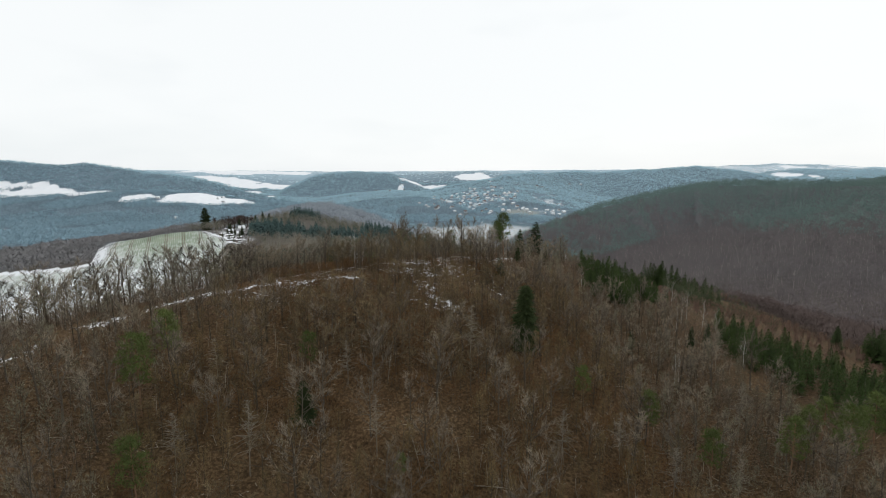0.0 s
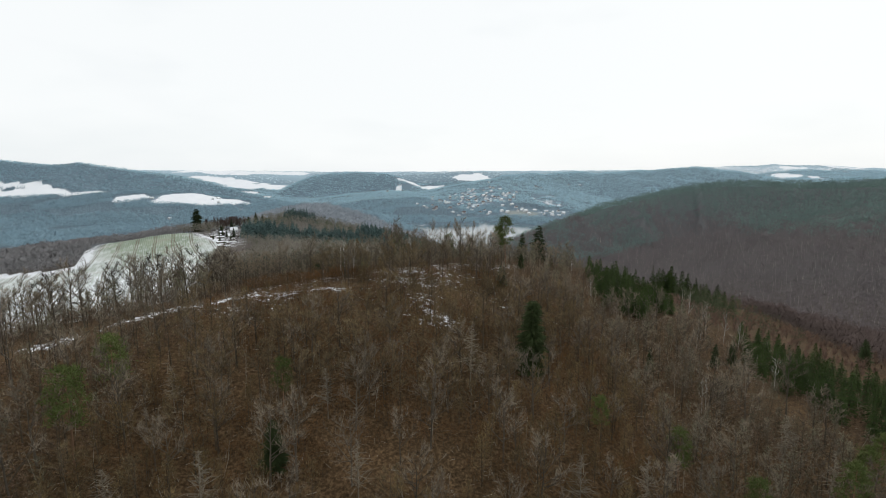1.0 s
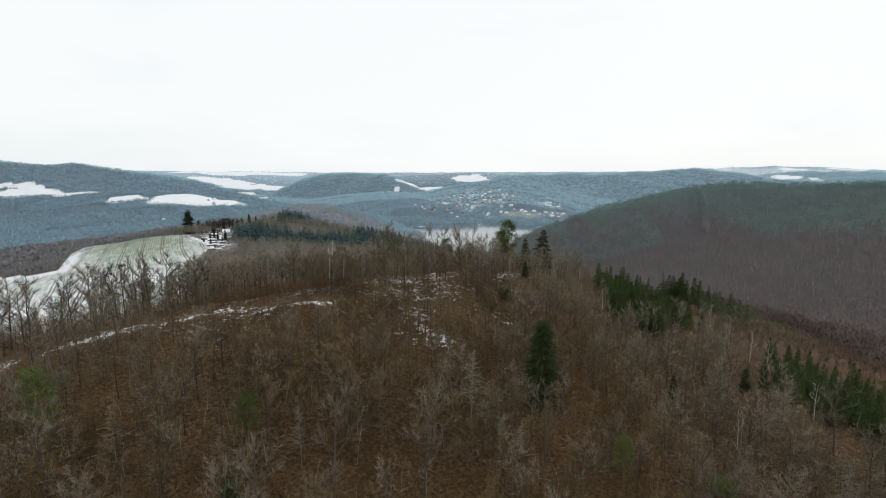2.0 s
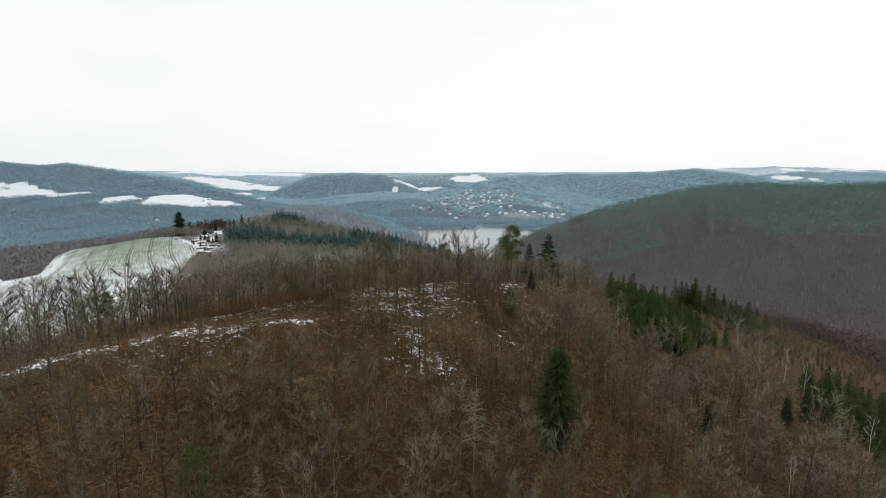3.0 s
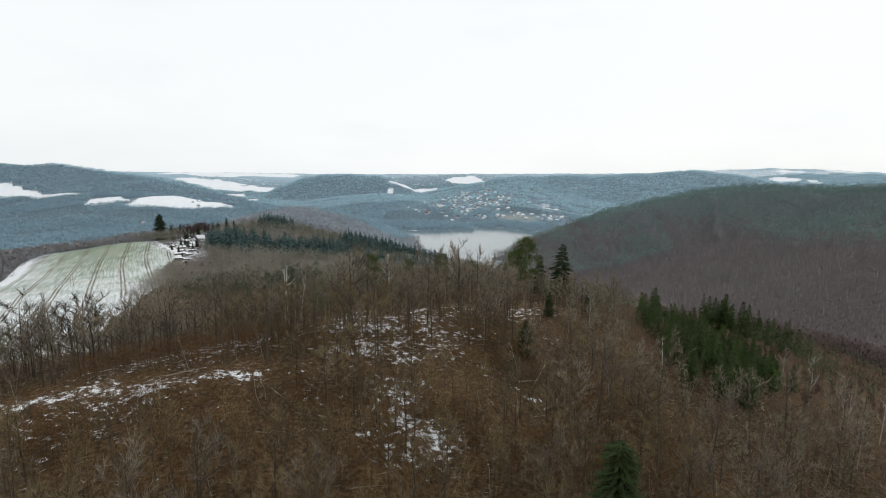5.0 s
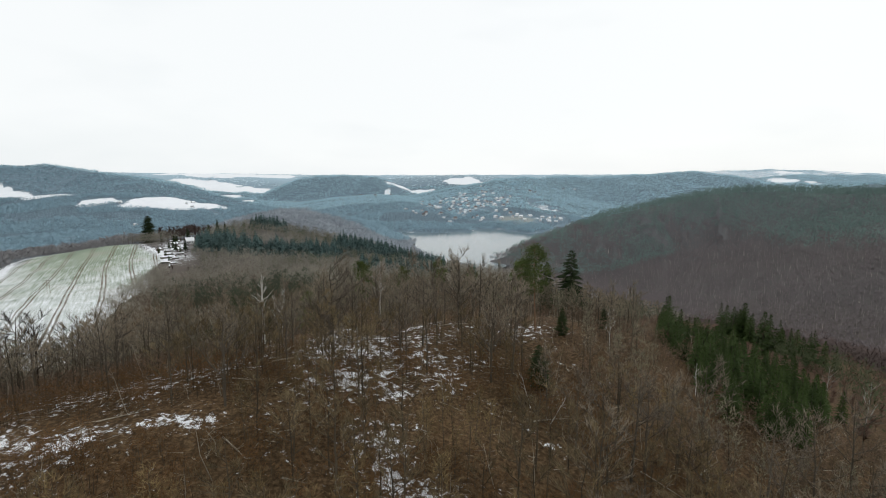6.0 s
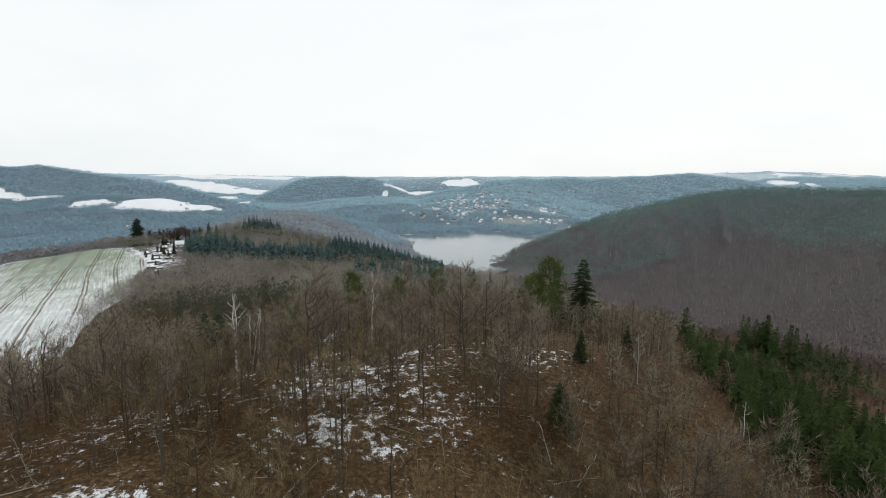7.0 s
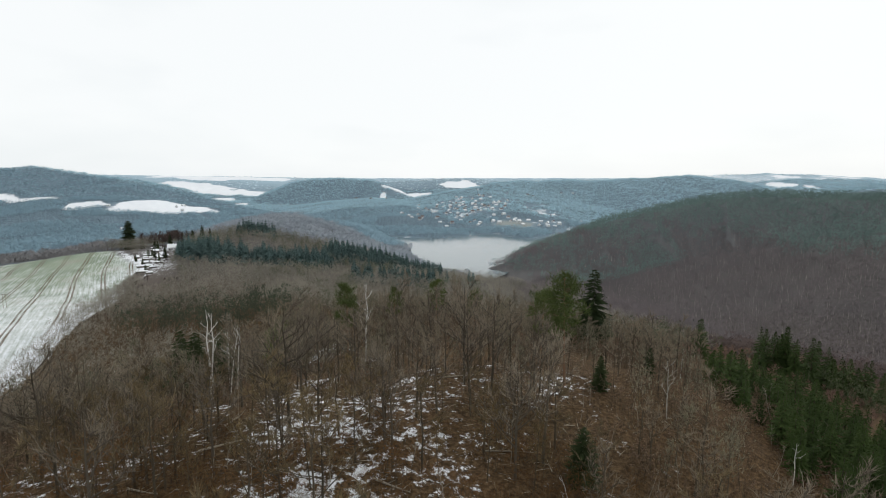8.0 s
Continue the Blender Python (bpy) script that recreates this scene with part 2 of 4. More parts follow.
# blue-grey haze mixed into these tree colours, stronger with distance
M_VALLEY = plant_material("hazed_valley_twigs", (0.285, 0.432, 0.520), (0.340, 0.501, 0.588), grain=0.04, clump=0.008, twist=0.05)
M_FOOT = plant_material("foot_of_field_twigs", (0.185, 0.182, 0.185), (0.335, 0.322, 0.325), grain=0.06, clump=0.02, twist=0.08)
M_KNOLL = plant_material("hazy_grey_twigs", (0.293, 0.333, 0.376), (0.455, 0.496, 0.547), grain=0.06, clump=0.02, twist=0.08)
M_VALLEY_GREEN = plant_material("hazed_valley_conifers", (0.240, 0.339, 0.405), (0.300, 0.403, 0.470), grain=0.04, clump=0.01, twist=0.05)
M_FAR = plant_material("hazed_far_woods", (0.416, 0.628, 0.728), (0.462, 0.679, 0.773), grain=0.02, clump=0.004, twist=0.05)
M_FARTHEST = plant_material("hazed_horizon_woods", (0.648, 0.806, 0.882), (0.756, 0.880, 0.935), grain=0.02, clump=0.004, twist=0.1)


def ground_material():
    """Leaf litter with old snow; crop field; forest floor tinted for haze and snow meadows farther off."""
    m, n, l, b = material("woodland_ground", 0.95, 0.1)
    pos = n.new("ShaderNodeNewGeometry").outputs["Position"]

    def attr(name):
        a = n.new("ShaderNodeAttribute")
        a.attribute_name = name
        return a.outputs["Fac"]
    snow, field, haze_grey, pale, crop_area = attr("snow"), attr("field"), attr("haze_grey"), attr("pale"), attr("crop_area")
    big, fine = noise_tex(n, l, 0.045, 5, pos), noise_tex(n, l, 1.3, 5, pos, 0.7)
    litter = ramp(n, [(0.32, (0.030, 0.021, 0.012)), (0.5, (0.086, 0.060, 0.033)), (0.7, (0.20, 0.145, 0.082))])
    l.new(fine.outputs["Fac"], litter.inputs["Fac"])
    tone = ramp(n, [(0.3, (0.70, 0.66, 0.62)), (0.75, (1.15, 1.0, 0.92))])
    l.new(big.outputs["Fac"], tone.inputs["Fac"])
    floor = mixc(n, l, 1.0, litter.outputs["Color"], tone.outputs["Color"], "MULTIPLY")
    # haze mixed into the floor colour: grey, then blue, then pale with distance
    floor = mixc(n, l, haze_grey, floor, (0.125, 0.116, 0.112))
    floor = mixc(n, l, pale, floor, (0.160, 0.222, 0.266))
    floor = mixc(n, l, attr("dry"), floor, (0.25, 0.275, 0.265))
    floor = mixc(n, l, attr("haze_faint"), floor, (0.33, 0.44, 0.51))
    # crop rows and tramlines of the field
    sep = n.new("ShaderNodeSeparateXYZ")
    l.new(pos, sep.inputs[0])
    bend = noise_tex(n, l, 0.004, 0, pos)
    across = calc(n, l, "ADD", calc(n, l, "ADD", sep.outputs["X"], calc(n, l, "MULTIPLY", sep.outputs["Y"], 0.53)), calc(n, l, "MULTIPLY", bend.outputs["Fac"], 22))
    lane = calc(n, l, "ABSOLUTE", calc(n, l, "SUBTRACT", calc(n, l, "FRACT", calc(n, l, "DIVIDE", across, 23.0)), 0.5))
    rut = calc(n, l, "LESS_THAN", calc(n, l, "ABSOLUTE", calc(n, l, "SUBTRACT", lane, 0.060)), 0.028)
    row = calc(n, l, "FRACT", calc(n, l, "DIVIDE", across, 2.6))
    patch = noise_tex(n, l, 0.03, 4, pos)
    crop = ramp(n, [(0.3, (0.13, 0.182, 0.105)), (0.55, (0.22, 0.27, 0.175)), (0.75, (0.24, 0.205, 0.155))])
    l.new(patch.outputs["Fac"], crop.inputs["Fac"])
    soil = mixc(n, l, calc(n, l, "MULTIPLY", row, 0.5), crop.outputs["Color"], (0.42, 0.44, 0.42))
    base = mixc(n, l, field, floor, soil)
    # snow breaks up along its edges
    s1, s2 = noise_tex(n, l, 0.60, 8, pos, 0.78), noise_tex(n, l, 0.06, 3, pos)
    cover = calc(n, l, "ADD", snow, calc(n, l, "ADD", calc(n, l, "ADD", calc(n, l, "MULTIPLY", s1.outputs["Fac"], 2.2), 0.4), calc(n, l, "MULTIPLY", s2.outputs["Fac"], 0.8)))
    lanes = n.new("ShaderNodeCombineXYZ")
    l.new(calc(n, l, "MULTIPLY", across, 0.5), lanes.inputs["X"])
    l.new(calc(n, l, "MULTIPLY", sep.outputs["Y"], 0.035), lanes.inputs["Y"])
    streak = noise_tex(n, l, 1.0, 3, lanes.outputs["Vector"], 0.6)
    drift = calc(n, l, "MULTIPLY", calc(n, l, "MULTIPLY", calc(n, l, "SUBTRACT", streak.outputs["Fac"], 0.5), 2.2), crop_area)
    cover = calc(n, l, "ADD", cover, drift)
    edge = n.new("ShaderNodeMapRange")
    edge.inputs["From Min"].default_value, edge.inputs["From Max"].default_value = 2.43, 2.55
    l.new(cover, edge.inputs["Value"])
    # on the crop the snow thins out gradually
    l.new(calc(n, l, "SUBTRACT", 2.43, calc(n, l, "MULTIPLY", crop_area, 0.55)), edge.inputs["From Min"])
    l.new(calc(n, l, "ADD", 2.55, calc(n, l, "MULTIPLY", crop_area, 0.75)), edge.inputs["From Max"])
    white = mixc(n, l, s2.outputs["Fac"], (0.70, 0.73, 0.77), (0.86, 0.87, 0.88))
    top = mixc(n, l, edge.outputs["Result"], base, white)
    worn = noise_tex(n, l, 0.05, 3, pos)
    tyre = calc(n, l, "MULTIPLY", calc(n, l, "MULTIPLY", rut, crop_area), calc(n, l, "MULTIPLY", worn.outputs["Fac"], 1.5), True)
    l.new(mixc(n, l, tyre, top, (0.15, 0.12, 0.09)), b.inputs["Base Color"])
    bump = n.new("ShaderNodeBump")
    bump.inputs["Strength"].default_value, bump.inputs["Distance"].default_value = 0.6, 0.25
    l.new(fine.outputs["Fac"], bump.inputs["Height"])
    l.new(bump.outputs["Normal"], b.inputs["Normal"])
    return m


M_GROUND = ground_material()


def water_material():
    m, n, l, b = material("lake_water", 0.10, 0.5)
    b.inputs["Base Color"].default_value = (0.10, 0.145, 0.16, 1)
    pos = n.new("ShaderNodeNewGeometry").outputs["Position"]
    stretch = n.new("ShaderNodeMapping")
    stretch.inputs["Scale"].default_value = (0.05, 0.16, 1)
    l.new(pos, stretch.inputs["Vector"])
    wave = noise_tex(n, l, 3.0, 4, stretch.outputs["Vector"])
    bump = n.new("ShaderNodeBump")
    bump.inputs["Strength"].default_value, bump.inputs["Distance"].default_value = 0.35, 0.3
    l.new(wave.outputs["Fac"], bump.inputs["Height"])
    l.new(bump.outputs["Normal"], b.inputs["Normal"])
    return m


M_WATER = water_material()


# ---- mesh helpers ----
def tri_mesh(name, verts, tris, mats, index=None):
    verts, tris = np.asarray(verts, np.float32), np.asarray(tris, np.int32)
    me = bpy.data.meshes.new(name)
    me.vertices.add(len(verts))
    me.vertices.foreach_set("co", verts.ravel())
    me.loops.add(3 * len(tris))
    me.loops.foreach_set("vertex_index", tris.ravel())
    me.polygons.add(len(tris))
    me.polygons.foreach_set("loop_start", np.arange(0, 3 * len(tris), 3, dtype=np.int32))
    if index is not None:
        me.polygons.foreach_set("material_index", np.asarray(index, np.int32))
    for mat in mats:
        me.materials.append(mat)
    me.update(calc_edges=True)
    return me


class Build:
    """Collects triangles of a plant, with the index of their material."""

    def __init__(self, seed):
        self.r = random.Random(seed)
        self.v, self.t, self.m = [], [], []

    def tube(self, p0, p1, r0, r1, sides=3, mat=0):
        p0, p1 = Vector(p0), Vector(p1)
        axis = (p1 - p0).normalized()
        u = axis.orthogonal().normalized()
        w = axis.cross(u)
        k = len(self.v)
        for p, rad in ((p0, r0), (p1, r1)):
            for i in range(sides):
                a = 2 * math.pi * i / sides
                self.v.append(tuple(p + (u * math.cos(a) + w * math.sin(a)) * rad))
        for i in range(sides):
            j = (i + 1) % sides
            self.t += [(k + i, k + j, k + sides + j), (k + i, k + sides + j, k + sides + i)]
            self.m += [mat, mat]

    def path(self, pts, r0, r1, sides=4, mat=0):
        """A tapering limb through the points, its rings shared."""
        k, n = len(self.v), len(pts)
        for i, p in enumerate(pts):
            axis = (Vector(pts[min(i + 1, n - 1)]) - Vector(pts[max(i - 1, 0)])).normalized()
            u = axis.cross(Vector((0.31, 0.95, 0.05))).normalized()
            w = axis.cross(u)
            rad = r0 + (r1 - r0) * i / (n - 1)
            for s in range(sides):
                a = 2 * math.pi * s / sides
                self.v.append(tuple(Vector(p) + (u * math.cos(a) + w * math.sin(a)) * rad))
        for i in range(n - 1):
            for s in range(sides):
                a, b2 = k + i * sides + s, k + i * sides + (s + 1) % sides
                self.t += [(a, b2, b2 + sides), (a, b2 + sides, a + sides)]
                self.m += [mat, mat]

    def sliver(self, p, d, width, mat=1):
        """A thin twig or needle spray from p along d."""
        p, d = Vector(p), Vector(d)
        side = d.cross(Vector((self.r.uniform(-1, 1), self.r.uniform(-1, 1), self.r.uniform(-1, 1)))).normalized() * width * 0.5
        k = len(self.v)
        self.v += [tuple(p - side), tuple(p + side), tuple(p + d)]
        self.t.append((k, k + 1, k + 2))
        self.m.append(mat)

    def arrays(self):
        return np.array(self.v, np.float32), np.array(self.t, np.int32), np.array(self.m, np.int32)


def rand_dir(r, up):
    a = r.uniform(0, 2 * math.pi)
    return Vector((math.cos(a) * math.cos(up), math.sin(a) * math.cos(up), math.sin(up)))


def bare_tree(seed, height=18.0, limbs=9, subs=4, twigs=7, spread=0.34, girth=0.19, start=0.32, twig_w=0.10, stout=0.04):
    """A leafless broadleaf tree: bent tapering trunk, rising limbs, branches and twigs."""
    b = Build(seed)
    r = b.r
    lean = Vector((r.uniform(-1, 1), r.uniform(-1, 1), 0)) * height * 0.03
    axis = [Vector((0, 0, -0.6))]
    for i in range(1, 7):
        f = i / 6
        axis.append(Vector((lean.x * f + r.uniform(-0.15, 0.15) * f * 2, lean.y * f + r.uniform(-0.15, 0.15) * f * 2, height * 0.97 * f)))
    b.path(axis, girth, 0.03, 5, 0)
    for i in range(limbs):
        f = start + (0.95 - start) * (i + r.random() * 0.7) / limbs
        k = f * 6
        p = axis[int(k)].lerp(axis[min(int(k) + 1, 6)], k - int(k))
        length = height * spread * (1.15 - 0.75 * (f - start) / (1 - start)) * r.uniform(0.75, 1.15)
        d = rand_dir(r, radians(r.uniform(22, 50)))
        mid = p + d * length * 0.5
        end = mid + (d + Vector((0, 0, r.uniform(0.2, 0.7)))).normalized() * length * 0.5
        b.path([p, mid, end], girth * 0.55 * (1.25 - f), 0.035, 3, 0)
        for j in range(subs):
            g = 0.3 + 0.7 * (j + r.random()) / subs
            q = p.lerp(mid, g * 2) if g < 0.5 else mid.lerp(end, min(1, g * 2 - 1))
            e = (d + rand_dir(r, radians(r.uniform(-5, 60))) * 1.1).normalized() * length * r.uniform(0.28, 0.5)
            b.tube(q, q + e, stout, 0.02, 3, 0)
            for _ in range(twigs):
                h = q + e * r.uniform(0.15, 1.0)
                b.sliver(h, (e.normalized() + rand_dir(r, radians(r.uniform(-10, 75)))).normalized() * r.uniform(0.9, 2.2) * height / 18, twig_w)
    return b.arrays()


def pole_tree(seed, height=14.0, twigs=95, twig_w=0.15):
    """A slim forest-grown tree: straight stem and a narrow brush of rising twigs."""
    b = Build(seed)
    r = b.r
    top = Vector((r.uniform(-0.9, 0.9), r.uniform(-0.9, 0.9), height))
    b.path([Vector((0, 0, -0.5)), top * 0.5 + Vector((r.uniform(-0.4, 0.4), 0, 0)), top], 0.10, 0.025, 3, 0)
    for i in range(twigs):
        f = 0.25 + 0.75 * (i / twigs) ** 0.8
        p = top * f
        reach = height * 0.2 * (1.25 - f) / 0.6 * r.uniform(0.5, 1.2)
        d = rand_dir(r, radians(r.uniform(10, 60)))
        lift = Vector((r.uniform(-0.5, 0.5), r.uniform(-0.5, 0.5), r.uniform(0.2, 1.0)))
        q = p + d * reach * r.uniform(0.25, 1.0)
        b.sliver(q, (d * 0.5 + lift).normalized() * r.uniform(0.5, 1.15), twig_w)
        b.sliver(q + lift * 0.3, (d * 0.8 - lift * 0.3 + rand_dir(r, 0.2) * 0.7).normalized() * r.uniform(0.4, 0.9), twig_w)
        if i % 5 == 0:
            b.sliver(p, d * reach, twig_w * 0.7, 0)
    return b.arrays()


def brush(seed, height=5.0, stems=6, twigs=62, twig_w=0.18):
    """A clump of saplings that keep dry brown leaves."""
    b = Build(seed)
    r = b.r
    for _ in range(stems):
        p = Vector((r.uniform(-1.8, 1.8), r.uniform(-1.8, 1.8), -0.3))
        b.sliver(p, (r.uniform(-0.8, 0.8), r.uniform(-0.8, 0.8), height * r.uniform(0.7, 1.15)), 0.10, 0)
    for _ in range(twigs):
        a, rad, z = r.uniform(0, 6.28), 2.7 * math.sqrt(r.random()), height * r.uniform(0.12, 0.95)
        p = Vector((math.cos(a) * rad * (1.1 - 0.5 * z / height), math.sin(a) * rad * (1.1 - 0.5 * z / height), z))
        b.sliver(p, rand_dir(r, radians(r.uniform(-10, 70))) * r.uniform(0.5, 1.2), twig_w)
    return b.arrays()


def spruce(seed, height=20.0, levels=16, spokes=9, width=0.20, blades=3, leaf=0.17, taper=0.55):
    """A spruce: stem and drooping whorls of needle-clad branches."""
    b = Build(seed)
    r = b.r
    b.path([Vector((0, 0, -0.6)), Vector((0, 0, height * 0.5)), Vector((0, 0, height))], 0.016 * height, 0.02, 5, 0)
    for i in range(levels):
        f = 0.06 + 0.93 * (i / (levels - 1)) ** 0.92
        reach = height * width * (1 - f) ** taper * min(1.0, 0.66 + 1.4 * f) * r.uniform(0.72, 1.15) + 0.2
        turn = r.random() * 6
        for j in range(spokes):
            a = turn + 2 * math.pi * j / spokes + r.uniform(-0.25, 0.25)
            out = Vector((math.cos(a), math.sin(a), 0))
            side = Vector((-math.sin(a), math.cos(a), 0))
            long = reach * r.uniform(0.6, 1.2)
            p = Vector((0, 0, height * min(0.99, f + r.uniform(-0.025, 0.025))))
            mid = p + out * long * 0.55 + Vector((0, 0, -0.10 * long))
            tip = p + out * long + Vector((0, 0, -0.30 * long + 0.15))
            w = long * leaf
            k = len(b.v)
            sag = Vector((0, 0, -r.uniform(0.08, 0.2) * long))
            b.v += [tuple(p), tuple(mid + side * w + sag), tuple(mid - side * w + sag), tuple(tip), tuple(mid)]
            b.t += [(k, k + 1, k + 4), (k, k + 4, k + 2), (k + 1, k + 3, k + 4), (k + 4, k + 3, k + 2)]
            b.m += [1] * 4
            for _ in range(blades):
                q = p.lerp(tip, r.uniform(0.25, 0.95)) + side * r.uniform(-w, w) * 1.2
                b.sliver(q, out * long * r.uniform(0.1, 0.3) + side * r.uniform(-0.45, 0.45) * long + Vector((0, 0, -r.uniform(0.1, 0.6))), leaf * r.uniform(0.8, 1.9))
    return b.arrays()


def pine(seed, height=19.0, clumps=44, bare=0.40, tuft=40, needle=0.22, reach_=1.0):
    """A Scots pine: tall bare orange stem and a loose crown of needle tufts."""
    b = Build(seed)
    r = b.r
    top = Vector((r.uniform(-0.7, 0.7), r.uniform(-0.7, 0.7), height))
    b.path([Vector((0, 0, -0.6)), top * 0.35 + Vector((r.uniform(-0.3, 0.3), 0, 0)), top * 0.7, top], 0.27, 0.06, 5, 0)
    for i in range(clumps):
        f = bare + (1.0 - bare) * (i + r.random()) / clumps
        g = (f - bare) / (1 - bare)
        reach = height * (0.045 + 0.13 * math.sin(math.pi * min(1, 0.22 + 0.78 * g)) ** 0.8) * r.uniform(0.45, 1.1) * reach_
        p = top * f
        d = rand_dir(r, radians(r.uniform(0, 35)))
        e = p + d * reach
        b.tube(p, e, 0.055, 0.02, 3, 0)
        size = r.uniform(0.9, 1.6)
        for _ in range(tuft):
            q = e + Vector((r.gauss(0, 0.55), r.gauss(0, 0.55), r.gauss(0.1, 0.3))) * size
            b.sliver(q, rand_dir(r, radians(r.uniform(-5, 75))) * r.uniform(0.6, 1.0) * size, needle)
    return b.arrays()


def bare_conifer(seed, height=16.0, levels=15, spokes=3, width=0.25):
    """A leafless larch or dead spruce: pale stem with level, curving branches and hanging twigs."""
    b = Build(seed)
    r = b.r
    top = Vector((r.uniform(-0.5, 0.5), r.uniform(-0.5, 0.5), height))
    b.path([Vector((0, 0, -0.6)), top * 0.5, top], 0.15, 0.02, 5, 0)
    for i in range(levels):
        f = 0.34 + 0.64 * i / (levels - 1)
        reach = height * width * min(1.0, (1.06 - f) / 0.55)
        for j in range(spokes):
            d = rand_dir(r, radians(r.uniform(-8, 22)))
            p = top * min(1, f + r.uniform(-0.03, 0.03))
            long = reach * r.uniform(0.35, 1.1)
            mid = p + d * long * 0.55 + Vector((0, 0, r.uniform(-0.05, 0.12) * long))
            end = mid + (d + Vector((0, 0, r.uniform(-0.5, 0.5)))).normalized() * long * 0.5
            b.path([p, mid, end], 0.065, 0.025, 3, 0)
            for _ in range(3):
                q = p.lerp(mid, r.uniform(0.3, 1)) if r.random() < 0.45 else mid.lerp(end, r.random())
                b.sliver(q, rand_dir(r, radians(r.uniform(-60, 30))) * r.uniform(0.4, 1.0), 0.07)
    return b.arrays()


def far_broadleaf(seed, height=14.0, rays=26, width=0.6):
    """A leafless tree for far slopes: stem and a fan of branches."""
    b = Build(seed)
    r = b.r
    b.sliver((0, 0, -1), (r.uniform(-0.5, 0.5), r.uniform(-0.5, 0.5), height), 0.5, 0)
    for _ in range(rays):
        f = r.uniform(0.3, 0.8)
        d = rand_dir(r, radians(r.uniform(20, 75)))
        b.sliver((0, 0, height * f), d * height * (1.02 - f) * r.uniform(0.55, 0.95), width, 1)
    return b.arrays()


def twig_crown(seed, height=12.0, radius=3.6, sprays=46, long=2.0, width=0.4):
    """A leafless tree of a dense wood: stem and a rounded cloud of fine twig sprays."""
    b = Build(seed)
    r = b.r
    b.sliver((0, 0, -1), (r.uniform(-0.4, 0.4), r.uniform(-0.4, 0.4), height * 0.8), 0.4, 0)
    for _ in range(sprays):
        a, f, rad = r.uniform(0, 2 * math.pi), r.uniform(0.3, 0.98), radius * math.sqrt(r.random())
        rad *= math.sqrt(max(0.05, 1 - ((f - 0.6) / 0.42) ** 2))
        d = Vector((math.cos(a), math.sin(a), 0)) * 0.7 + Vector((r.uniform(-0.6, 0.6), r.uniform(-0.6, 0.6), r.uniform(0.2, 1.2)))
        b.sliver((math.cos(a) * rad, math.sin(a) * rad, height * f), d.normalized() * long * r.uniform(0.6, 1.2), width, 1)
    return b.arrays()


def far_conifer(seed, height=17.0, levels=6, spokes=6, width=0.17):
    b = Build(seed)
    r = b.r
    b.sliver((0, 0, -1), (0, 0, height * 0.5), 0.5, 0)
    for i in range(levels):
        f = 0.10 + 0.85 * i / (levels - 1)
        reach = height * width * (1 - f) + 0.35
        for j in range(spokes):
            a = 2 * math.pi * (j + r.random()) / spokes
            out = Vector((math.cos(a), math.sin(a), -0.45)) * reach * r.uniform(0.8, 1.2)
            b.sliver((0, 0, height * min(1, f + 0.06)), out, reach * 1.0, 1)
    return b.arrays()


def scatter(name, templates, x, y, mats, label, category, scale=(0.8, 1.2), sink=0.0, seed=1, soft=False):
    """Many plants of a kind in one mesh, each turned and scaled by chance; soft: crowns shaded as one rounded canopy."""
    g = np.random.default_rng(seed)
    vs, ts, ms, ns, count = [], [], [], [], 0
    z = ground_height(x, y)
    pick = g.integers(0, len(templates), len(x))
    for k, (v, t, m) in enumerate(templates):
        sel = np.nonzero(pick == k)[0]
        if not len(sel):
            continue
        a, s, w = g.uniform(0, 6.283, len(sel)), g.uniform(*scale, len(sel)), g.uniform(0.85, 1.2, len(sel))
        c, d = np.cos(a)[:, None] * (s * w)[:, None], np.sin(a)[:, None] * (s * w)[:, None]
        out = np.empty((len(sel), len(v), 3), np.float32)
        out[:, :, 0] = v[None, :, 0] * c - v[None, :, 1] * d + x[sel][:, None]
        out[:, :, 1] = v[None, :, 0] * d + v[None, :, 1] * c + y[sel][:, None]
        out[:, :, 2] = v[None, :, 2] * s[:, None] + z[sel][:, None] - sink
        vs.append(out.reshape(-1, 3))
        ts.append((t[None] + (np.arange(len(sel)) * len(v))[:, None, None] + count).reshape(-1, 3))
        ms.append(np.tile(m, len(sel)))
        count += len(sel) * len(v)
        if soft:
            round_ = np.stack([(out[:, :, 0] - x[sel][:, None]) * 0.09, (out[:, :, 1] - y[sel][:, None]) * 0.09, np.ones(out.shape[:2])], -1)
            ns.append((round_ / np.linalg.norm(round_, axis=-1, keepdims=True)).reshape(-1, 3))
    vs, ts = np.concatenate(vs), np.concatenate(ts)
    if soft:
        # all sprays wound to face the camera, so none shades as its own underside
        p0, p1, p2 = vs[ts[:, 0]], vs[ts[:, 1]], vs[ts[:, 2]]
        face = np.cross(p1 - p0, p2 - p0)
        turn = face[:, 2] * 0.3 - face[:, 1] < 0
        ts[turn] = ts[turn][:, ::-1]
    me = tri_mesh(name, vs, ts, mats, np.concatenate(ms))
    if soft:
        me.normals_split_custom_set_from_vertices(np.concatenate(ns).astype(np.float32))
    ob = new(name, me)
    return tagged(ob, label, category, kind="stuff")


def part(name, mesh, parent, label=""):
    ob = new(name, mesh)
    ob.parent = parent
    if label:
        ob["label"] = label
    return ob


def split_mesh(name, arrays, which, mat):
    v, t, m = arrays
    t = t[m == which]
    used, inv = np.unique(t, return_inverse=True)
    return tri_mesh(name, v[used], inv.reshape(-1, 3), [mat])


